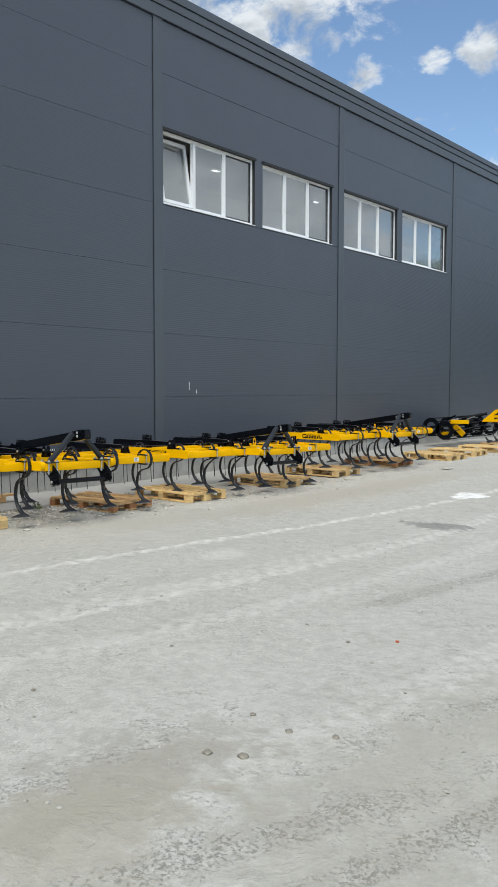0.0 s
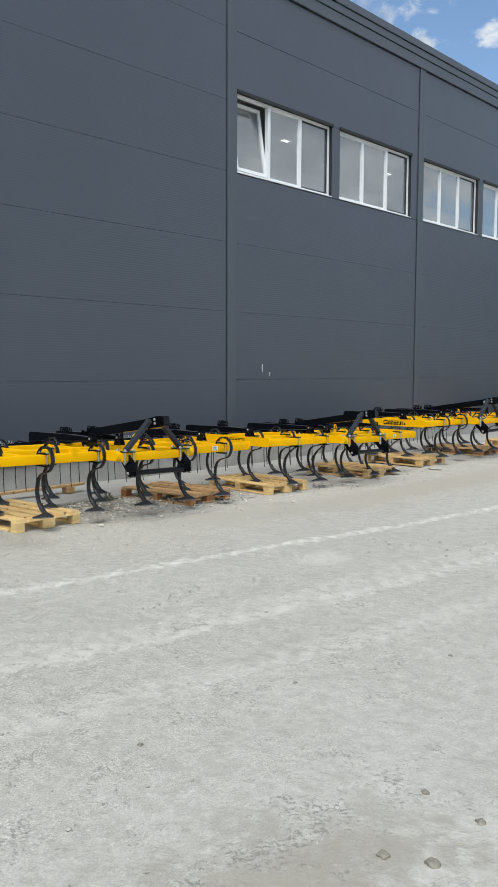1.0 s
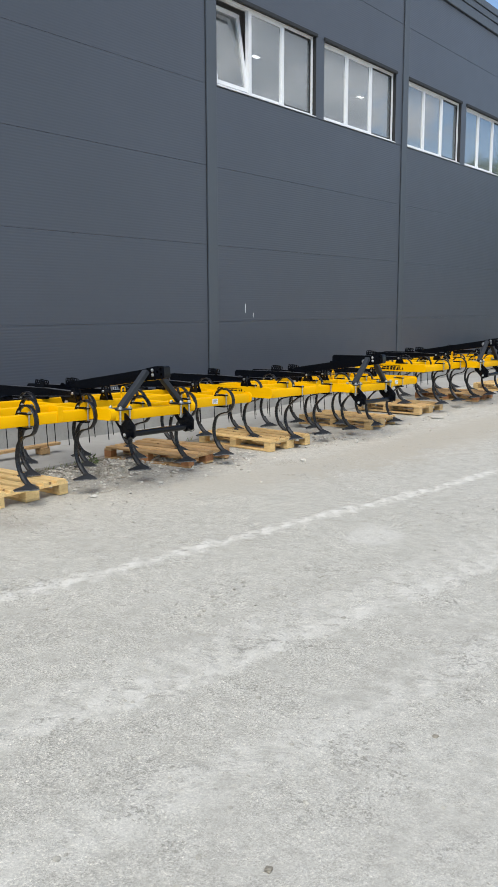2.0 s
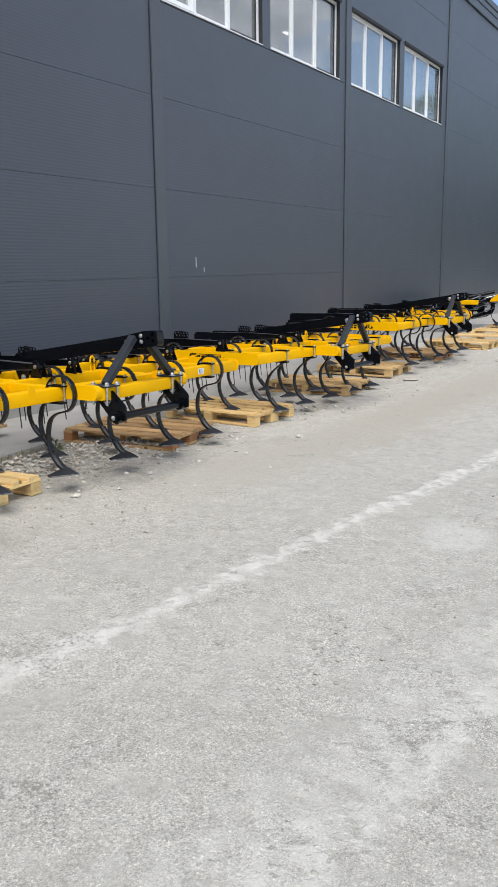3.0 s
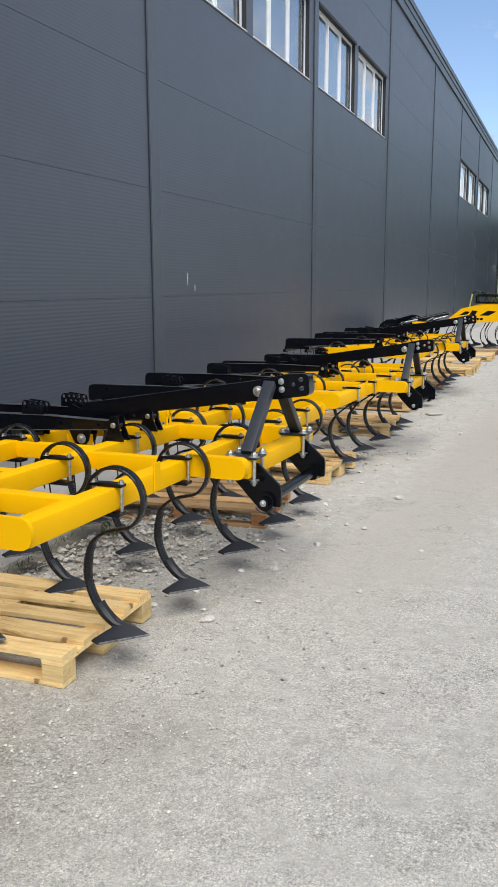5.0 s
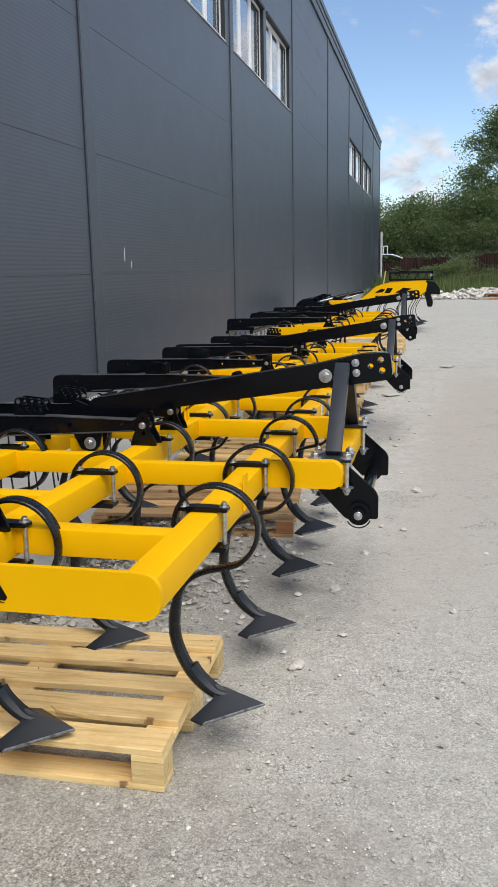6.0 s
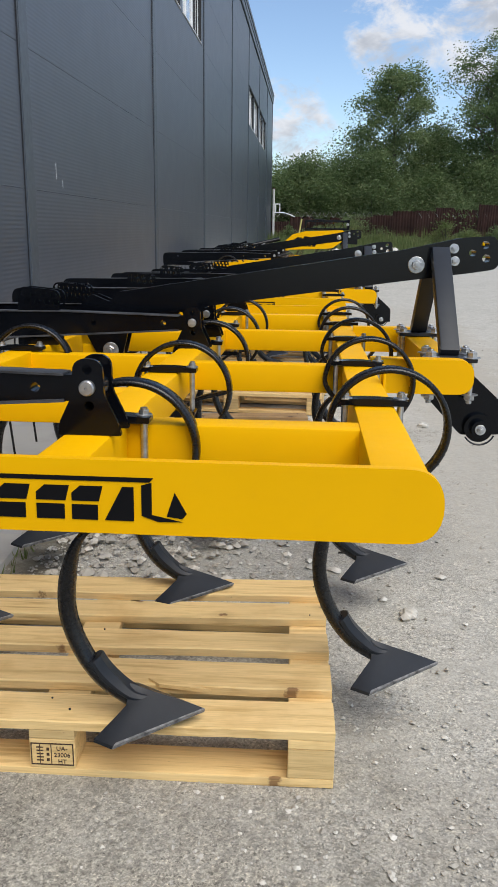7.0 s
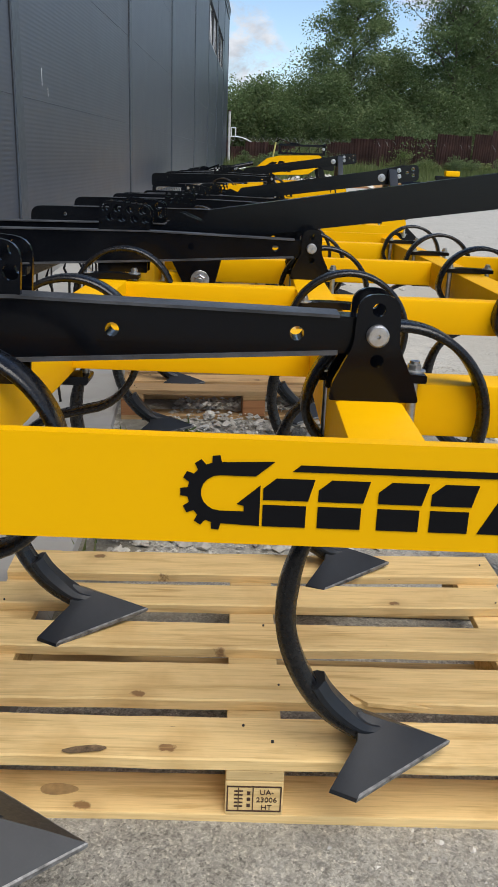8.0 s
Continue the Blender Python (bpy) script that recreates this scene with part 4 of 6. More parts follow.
def build_cultivator(label, front_tine):
    mc = thing("cultivator", None, None, label, "cultivator", "parked cultivators")
    # frame
    end = rounded([(-1.22, 0.588), (0.063, 0.588), (0.063, 0.708), (-1.22, 0.708)], [0.03, 0.062, 0.062, 0.03], 8)
    for s in (-1, 1):
        y = s * HALF
        pl = part("end_plate", plate(end, y - 0.009, y + 0.009, bev=0.003), YELLOW, mc, smooth=30)
        logo(pl, y + s * 0.009, -0.786, -0.334, 0.606, 0.691, s)
    for x in (0.0, X_MID, X_REAR):
        part("crossbeam", box(x - 0.046, x + 0.046, -HALF + 0.0095, HALF - 0.0095, 0.594, 0.69, bev=0.008), YELLOW, mc, smooth=40)
    for y0 in (-1.44, 1.44):
        part("frame_member", box(X_MID + 0.040, -0.040, y0 - 0.04, y0 + 0.04, 0.604, 0.686, bev=0.007), YELLOW, mc, smooth=40)
    for y0 in (-1.08, 1.08):
        part("frame_member", box(X_REAR + 0.040, X_MID - 0.040, y0 - 0.04, y0 + 0.04, 0.604, 0.686, bev=0.007), YELLOW, mc, smooth=40)
    for s in (-1, 1):
        part("frame_member", box(X_MID + 0.040, -0.040, s * 0.53 - 0.03, s * 0.53 + 0.03, 0.6, 0.687, bev=0.007), YELLOW, mc, smooth=40)
        part("frame_member", box(X_REAR + 0.040, X_MID - 0.040, s * 0.40 - 0.03, s * 0.40 + 0.03, 0.6, 0.687, bev=0.007), YELLOW, mc, smooth=40)
        nose = rounded([(0.040, 0.606), (0.352, 0.606), (0.352, 0.711), (0.040, 0.711)], [0.004, 0.05, 0.05, 0.004], 8)
        part("hitch_arm", plate(nose, s * 0.53 - 0.03, s * 0.53 + 0.03, bev=0.005), YELLOW, mc, smooth=30)
    hoop = smooth_path([(X_MID, 0.418, 0.688), (X_MID, 0.416, 0.775), (X_MID, 0.424, 0.803), (X_MID, 0.441, 0.812), (X_MID, 0.458, 0.803), (X_MID, 0.466, 0.775), (X_MID, 0.464, 0.688)])
    part("lifting_eye", add_tube(bmesh.new(), hoop, 0.008, 8), YELLOW, mc, smooth=50)
    part("stiffener", box(0.0465, 0.054, -0.915, -0.858, 0.604, 0.735, bev=0.003), YELLOW, mc, "yellow tab welded on the front beam")
    part("hitch_beam", box(0.247, 0.347, -0.4985, 0.4985, 0.60, 0.69, bev=0.008), YELLOW, mc, smooth=40)
    # mast
    bar = rounded([(0.512, 0.972), (0.500, 1.086), (0.38, 1.078), (0.18, 1.034), (-0.86, 0.868), (-0.92, 0.79), (-0.86, 0.775), (0.16, 0.922), (0.42, 0.957)], [0.03, 0.03, 0.02, 0.1, 0.02, 0.02, 0.02, 0.1, 0.06], 5)
    holes = [circle(0.460, 1.054, 0.014), circle(0.417, 1.026, 0.012), circle(0.466, 1.008, 0.014)]
    mast = part("top_bar", plate(bar, -0.042, 0.042, holes, bev=0.005), BLACK, mc, "black hitch top bar with drilled tip", smooth=30)
    for s in (-1, 1):
        bolt_on(mast, BIG_BOLT, (0.223, s * 0.042, 0.982), (0, s, 0))
        bolt_on(mast, BOLT, (0.352, s * 0.042, 1.040), (0, s, 0))
        bolt_on(mast, BOLT, (0.357, s * 0.042, 0.997), (0, s, 0))
        foot = Vector((0.300, s * 0.40, 0.708))
        apex = Vector((0.300, s * 0.067, 1.03))
        bm = bmesh.new()
        d = (apex - foot)
        m = Matrix.Translation((foot + apex) / 2) @ Matrix.Rotation(-math.atan2(d.y, d.z), 4, 'X')
        add_box(bm, -0.031, 0.031, -0.024, 0.024, -d.length / 2, d.length / 2, bev=0.006)
        bmesh.ops.transform(bm, matrix=m, verts=bm.verts)
        part("mast_leg", bm, MASTGREY, mc, "grey-black mast leg", smooth=40)
        ft = part("foot_plate", box(0.217, 0.377, s * 0.40 - 0.075, s * 0.40 + 0.075, 0.692, 0.706, bev=0.004), MASTGREY, mc)
        for dx in (0.234, 0.360):
            for dy in (-0.058, 0.058):
                bolt_on(ft, FOOT_NUT, (dx, s * 0.40 + dy, 0.706), (0, 0, 1))
                bolt_on(ft, FOOT_NUT, (dx, s * 0.40 + dy, 0.592), (0, 0, -1))
                part("stud", cyl((dx, s * 0.40 + dy, 0.562), (dx, s * 0.40 + dy, 0.692), 0.009, 10), ZINC, ft)
        arm = rounded([(0.215, 0.592), (0.3495, 0.592), (0.3495, 0.668), (0.368, 0.655), (0.480, 0.555), (0.480, 0.452), (0.352, 0.448), (0.325, 0.475)], [0.004, 0.0, 0.004, 0.01, 0.05, 0.012, 0.02, 0.02], 5)
        part("lower_lug", plate(arm, s * 0.392 - 0.009, s * 0.392 + 0.009, bev=0.003), BLACK, mc, smooth=30)
        bm = cyl((0.405, s * 0.355, 0.476), (0.405, s * 0.425, 0.476), 0.046, 24)
        add_cyl(bm, (0.405, s * 0.355, 0.476), (0.405, s * 0.452, 0.476), 0.028, 18)
        pin = part("hitch_pin", bm, BLACK, mc, smooth=40)
        ring = [(0.405 + 0.05 * math.cos(radians(a)), s * 0.438, 0.474 + 0.05 * math.sin(radians(a))) for a in range(-150, -20, 16)]
        part("linch_pin", add_tube(bmesh.new(), ring, 0.003, 6), SHARE, pin, smooth=40)
        bolt_on(pin, BOLT, (0.405, s * 0.452, 0.476), (0, s, 0))
    part("draw_tube", cyl((0.405, -0.355, 0.476), (0.405, 0.355, 0.476), 0.029, 20), BLACK, mc, smooth=40)
    stay = rounded([(-0.80, 0.80), (-0.95, 0.86), (-1.02, 0.80), (-0.93, 0.625), (-0.87, 0.61), (-0.84, 0.64)], [0.02] * 6, 4)
    for s in (-1, 1):
        st = part("stay_plate", plate(stay, min(s * 0.034, s * 0.044), max(s * 0.034, s * 0.044)), BLACK, mc, smooth=30)
        bolt_on(st, BIG_BOLT, (-0.885, s * 0.044, 0.655), (0, s, 0))
    part("stay_lug", box(-0.995, -0.85, -0.032, 0.032, 0.61, 0.675, bev=0.006), YELLOW, mc)
    # harrow arms and their brackets
    cheek = rounded([(X_MID - 0.054, 0.69), (X_MID + 0.066, 0.69), (X_MID + 0.058, 0.715), (X_MID + 0.034, 0.765), (X_MID + 0.032, 0.832), (X_MID - 0.023, 0.832), (X_MID - 0.026, 0.765), (X_MID - 0.050, 0.715)], [0.004, 0.004, 0.02, 0.05, 0.026, 0.026, 0.05, 0.02], 5)
    ch = [circle(X_MID + 0.004, 0.812, 0.009), circle(X_MID + 0.006, 0.745, 0.009)]
    perf = rounded([(X_REAR - 0.07, 0.69), (X_REAR + 0.075, 0.69), (X_REAR + 0.088, 0.880), (X_REAR - 0.062, 0.894)], [0.004, 0.004, 0.03, 0.03], 5)
    ph = [circle(X_REAR - 0.045 + 0.036 * k, 0.872 - 0.002 * k, 0.0115, 10) for k in range(4)] + [circle(X_REAR - 0.030 + 0.034 * k, 0.846 - 0.002 * k, 0.0115, 10) for k in range(4)]
    for y in ARMS:
        arm = rounded([(X_MID + 0.03, 0.754), (X_MID + 0.03, 0.798), (-1.03, 0.809), (-1.83, 0.797), (-1.83, 0.66), (-1.70, 0.685), (-1.03, 0.727)], [0.02, 0.02, 0.1, 0.05, 0.03, 0.05, 0.1], 5)
        ah = [circle(X_MID - 0.10, 0.775, 0.0095), circle(X_MID - 0.345, 0.771, 0.0095), circle(-1.66, 0.762, 0.008)]
        a = part("harrow_arm", plate(arm, y - 0.022, y + 0.022, ah, bev=0.004), BLACK, mc, smooth=30)
        # the top strip paints the sky's sheen, the lower two are dust-grey
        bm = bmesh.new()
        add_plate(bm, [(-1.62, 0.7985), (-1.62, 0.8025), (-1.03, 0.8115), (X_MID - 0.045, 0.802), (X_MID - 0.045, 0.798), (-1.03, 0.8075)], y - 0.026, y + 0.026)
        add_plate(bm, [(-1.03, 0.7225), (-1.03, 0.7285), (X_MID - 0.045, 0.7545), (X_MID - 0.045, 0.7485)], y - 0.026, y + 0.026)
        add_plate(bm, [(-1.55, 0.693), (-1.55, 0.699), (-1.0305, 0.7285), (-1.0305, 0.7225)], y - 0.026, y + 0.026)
        part("flange", bm, DUSTY_SHEEN, a, "grey edge strips, painted sky sheen on top and dust below")
        for s in (-1, 1):
            c = part("bracket", plate(cheek, y + s * 0.034 - 0.005, y + s * 0.034 + 0.005, ch, bev=0.003), BLACK, mc, "black welded pivot bracket", smooth=30)
            bolt_on(c, PIN_HEAD, (X_MID + 0.004, y + s * 0.039, 0.779), (0, s, 0), "pivot_pin")
            part("limit_plate", plate(perf, y + 0.016 + s * 0.030 - 0.004, y + 0.016 + s * 0.030 + 0.004, ph, bev=0.003), BLACK, mc, "black plate drilled with two rows of holes", smooth=30)
    # rear tine harrow, in two gangs
    for y0, y1 in ((-1.79, -0.06), (0.06, 1.79)):
        for x in (-1.48, -1.78):
            hb = part("harrow_bar", box(x - 0.02, x + 0.02, y0, y1, 0.625, 0.665, bev=0.005), BLACK, mc)
            n = 6
            for k in range(n):
                yy = y0 + 0.10 + (y1 - y0 - 0.24) * k / (n - 1) + (0.05 if x < -1.6 else 0)
                bm = bmesh.new()
                for dy in (0,):
                    pts = [(x, yy + dy, 0.63), (x - 0.015, yy + dy, 0.585), (x + 0.005, yy + dy, 0.54), (x + 0.002, yy + dy, 0.30), (x + 0.022, yy + dy, 0.10)]
                    add_tube(bm, pts, 0.0055, 5)
                part("harrow_tine", bm, SPRING, hb)
        for y in (y0 + 0.08, y1 - 0.08):
            part("tie_link", box(-1.80, -1.46, y - 0.006, y + 0.006, 0.665, 0.70, bev=0.002), BLACK, mc)
        bm = add_tube(bmesh.new(), [(-1.35 - 0.012 * math.sin(k), (y0 + y1) / 2 - 0.5 + 0.04 * k, 0.71 + 0.012 * math.cos(k * 1.3)) for k in range(26)], 0.009, 6)
        part("hose", bm, BLACK, mc, "black hydraulic hose lying along the frame")
        bm = add_tube(bmesh.new(), [(-1.30 + 0.016 * math.cos(k * 1.05), (y0 + y1) / 2 + 0.006 * k - 0.2, 0.72 + 0.016 * math.sin(k * 1.05)) for k in range(60)], 0.004, 5)
        part("coil_spring", bm, ZINC, mc)
    st = part("sticker", box(0.0462, 0.0472, 1.18, 1.27, 0.618, 0.672), WHITE_FRAME, mc, "small white printed label")
    bm = bmesh.new()
    for k in range(5):
        add_box(bm, 0.0473, 0.0478, 1.19, 1.26 - 0.012 * (k % 3), 0.626 + 0.0088 * k, 0.6295 + 0.0088 * k)
    part("print_lines", bm, DECAL, st)
    for x, ys in ((0.0, FRONT_T), (X_MID, MID_T), (X_REAR, REAR_T)):
        for y in ys:
            add_tine(mc, x, y, 0.022 if x == X_MID else (0.002 if x == X_REAR else 0.0), front_tine if x == 0.0 else TINE)
    return mc


# pose of each machine: middle of its front beam above the share plane
CULT_X = -8.277


def cult_pose(x, yc, z_mid, drop, turn=0.0):
    return pose(x, yc, z_mid, -drop, 0, turn)


cultivator = build_cultivator("yellow field cultivator with looped black spring tines on wooden pallets", TINE)
cultivator.matrix_basis = cult_pose(CULT_X, 5.804, 0.078, 1.3)
plain_cultivator = build_cultivator("yellow field cultivator with plain curved front tines on wooden pallets", PLAIN_TINE)
plain_cultivator.matrix_basis = cult_pose(CULT_X + 0.02, 9.868, 0.004, 1.45)
copy_thing(cultivator, cult_pose(CULT_X - 0.01, 13.95, 0.098, 0.3))


# ---- pallets ----
def pallet_board(parent, x0, x1, y0, y1, z0, z1, mat, name="board"):
    b = part(name, box(-(x1 - x0) / 2, (x1 - x0) / 2, -(y1 - y0) / 2, (y1 - y0) / 2, 0, z1 - z0, bev=0.0025), mat, parent)
    b.location = ((x0 + x1) / 2, (y0 + y1) / 2, z0)
    return b


def deck_board(parent, y0, y1, mat, rnd):
    """A sawn deck board with slightly wandering edges."""
    bm, w, n = bmesh.new(), (y1 - y0) / 2, 26
    rings, ph = [], rnd.uniform(0, 50)
    for k in range(n + 1):
        x = -0.6 + 1.2 * k / n
        a = 0.006 * noise.noise((x * 2.2, ph, 0)) + 0.003 * noise.noise((x * 9, ph, 1))
        c = 0.006 * noise.noise((x * 2.2, ph, 7)) + 0.003 * noise.noise((x * 9, ph, 8))
        z = 0.003 * noise.noise((x * 1.5, ph, 3))
        rings.append([bm.verts.new(q) for q in ((x, -w + a, z), (x, -w + a, 0.019 + z), (x, -w + a + 0.003, 0.022 + z), (x, w + c - 0.003, 0.022 + z), (x, w + c, 0.019 + z), (x, w + c, z))])
    for r0, r1 in zip(rings, rings[1:]):
        for k in range(6):
            bm.faces.new((r0[k], r0[(k + 1) % 6], r1[(k + 1) % 6], r1[k]))
    bm.faces.new(rings[0])
    bm.faces.new(list(reversed(rings[-1])))
    b = part("board", bm, mat, parent)
    b.location = (0, (y0 + y1) / 2, 0.1165)
    nails = bmesh.new()
    for x in (-0.53, 0.0, 0.53):
        for dy in (-0.55, 0.05, 0.6):
            if rnd.random() < 0.6:
                continue
            bmesh.ops.create_circle(nails, cap_ends=True, segments=7, radius=rnd.uniform(0.0018, 0.003), matrix=Matrix.Translation((x + rnd.uniform(-0.045, 0.045), dy * w + rnd.uniform(-0.014, 0.014), 0.0252)))
    bmesh.ops.solidify(nails, geom=nails.faces[:], thickness=0.0035)
    tagged(part("nails", nails, NEAR_BLACK, b, "dark nail heads"), "small dark nail heads in the board", kind="stuff")
    return b


def build_pallet(label, mat, block_mat, rough=0.0, stamp=False, fan=0.0):
    """A four-way pallet, 1.2 m along x and 0.8 m along y, with five deck boards."""
    rnd = random.Random(label)
    p = thing("pallet", None, None, label, "pallet", "pallets under the machines")
    for y0, w in ((-0.4, 0.113), (-0.236, 0.118), (-0.058, 0.099), (0.122, 0.096), (0.272, 0.112)):
        b = deck_board(p, y0, y0 + w, mat, rnd)
        skew = fan * (y0 + 0.4)
        b.rotation_euler.z = skew + rough * rnd.uniform(-1, 1)
        b.location.y -= 0.6 * skew
        b.location.x += rough * rnd.uniform(-0.6, 0.6)
    for x0 in (-0.6, -0.062, 0.5):
        pallet_board(p, x0, x0 + 0.1, -0.4, 0.4, 0.094, 0.1155, mat, "stringer")
        for y0, w in ((-0.4, 0.1), (-0.0725, 0.145), (0.3, 0.1)):
            blk = pallet_board(p, x0, x0 + 0.1, y0, y0 + w, 0.022, 0.0935, block_mat, "block")
            if stamp and x0 == -0.062 and y0 == -0.4:
                bm = bmesh.new()
                for a in ((-0.047, 0.047, 0.008, 0.0105), (-0.047, 0.047, 0.0595, 0.062), (-0.047, -0.0447, 0.008, 0.062), (0.0447, 0.047, 0.008, 0.062), (-0.003, -0.0012, 0.008, 0.062)):
                    add_box(bm, a[0], a[1], -0.0512, -0.0499, a[2], a[3])
                for k in range(5):
                    for s in (-1, 1):
                        add_box(bm, -0.027 + s * 0.0042 - 0.0032, -0.027 + s * 0.0042 + 0.0032, -0.0512, -0.0499, 0.018 + 0.008 * k, 0.0205 + 0.008 * k)
                add_box(bm, -0.0278, -0.0262, -0.0512, -0.0499, 0.012, 0.058)
                for k in range(3):
                    add_box(bm, -0.0125, -0.0065, -0.0512, -0.0499, 0.018 + 0.013 * k, 0.0245 + 0.013 * k)
                part("stamp", bm, INK, blk, "branded heat-treatment stamp")
                for word, z in (("UA-", 0.0445), ("23006", 0.0285), ("HT", 0.0125)):
                    cu = bpy.data.curves.new("stamp_text", 'FONT')
                    cu.body, cu.size, cu.align_x = word, 0.0145, 'CENTER'
                    cu.extrude = 0.0006
                    cu.materials.append(INK)
                    tx = new("stamp_text", cu)
                    tx.parent = blk
                    tx.matrix_basis = pose(0.0215, -0.0506, z, 90, 0, 0)
    for y0 in (-0.4, -0.0725, 0.3):
        w = 0.145 if y0 == -0.0725 else 0.1
        pallet_board(p, -0.6, 0.6, y0, y0 + w, 0.0, 0.0215, mat, "bottom_board")
    return p


def put_pallet(p, x, y, turn=0.0, lift=0.0):
    return copy_thing(p, pose(x, y, gz(y) + 0.004 + lift, 0, 0, turn))


pallet_a = build_pallet("fresh pale pine pallet under the end of a cultivator", WOOD_NEW, WOOD_NEW, stamp=True, fan=0.045)
pallet_a.matrix_basis = pose(-8.955, 4.688, 0.008, 0, 0, 1.2)
# a bark pocket in the first deck board and a splinter torn from the second
_bk = bmesh.new()
add_plate(_bk, rounded([(-0.345, -0.392), (-0.325, -0.398), (-0.275, -0.390), (-0.262, -0.381), (-0.285, -0.376), (-0.318, -0.381)], [0.006] * 6, 3), 0.0, 0.0012)
bmesh.ops.transform(_bk, verts=_bk.verts, matrix=pose(0, 0, 0.1432, -90, 0, 0))
part("bark_pocket", _bk, TORN, pallet_a, "dark torn bark pocket")
_sp = bmesh.new()
add_plate(_sp, [(0.17, -0.221), (0.20, -0.246), (0.325, -0.262), (0.245, -0.232)], 0.0, 0.009)
bmesh.ops.transform(_sp, verts=_sp.verts, matrix=pose(0, 0, 0.145, -90, 0, 0))
part("splinter", _sp, WOOD_NEW, pallet_a, "long splinter torn off a board edge")
_kn = bmesh.new()
add_plate(_kn, [(-0.357 + 0.034 * math.cos(k * 0.3142), -0.348 + 0.014 * math.sin(k * 0.3142) * (1 - 0.25 * math.cos(k * 0.3142))) for k in range(20)], 0.0, 0.0012)
bmesh.ops.transform(_kn, verts=_kn.verts, matrix=pose(0, 0, 0.0227, -90, 0, 0))
part("knot", _kn, KNOT, pallet_a, "brown oval knot in the bottom board")
pallet_b = build_pallet("weathered brown pallet with loose skewed deck boards", WOOD_OLD, WOOD_RED, rough=0.045)
pallet_b.matrix_basis = pose(-9.0, 7.08, gz(7.08) + 0.006, 0, 0, 6)
pallet_c = build_pallet("yellowish pine pallet standing in gravel", WOOD_MID, WOOD_MID, rough=0.006)
pallet_c.matrix_basis = pose(-8.905, 8.60, gz(8.7) + 0.006, 0, 0, -3)
pallet_d = build_pallet("dull tan pallet with dusty boards", WOOD_TAN, WOOD_TAN, rough=0.02)
pallet_d.matrix_basis = pose(-8.91, 10.89, gz(10.89) + 0.004, 0, 0, 2)
put_pallet(pallet_d, -8.97, 12.64, -2)
put_pallet(pallet_b, -8.92, 14.7, 3)
put_pallet(pallet_c, -8.66, 16.8, -2)
put_pallet(pallet_c, -8.70, 18.1, 3)
put_pallet(pallet_c, -8.58, 19.6, 0)
put_pallet(pallet_b, -8.62, 21.0, 2)


_pl = thing("plank", box(-0.05, 0.05, -1.15, 1.15, 0.0, 0.03, bev=0.003), WOOD_OLD, "long weathered plank lying behind the harrow", "plank")
_pl.matrix_basis = pose(-10.2, 5.35, 0.102, 0, 0, 1.5)
for _y in (4.45, 6.25):
    _bl = thing("wood_block", box(-0.06, 0.06, -0.06, 0.06, 0.0, 0.0775, bev=0.004), WOOD_OLD, "weathered wooden block under a plank", "block")
    _bl.location = (-10.2, _y, 0.0235)


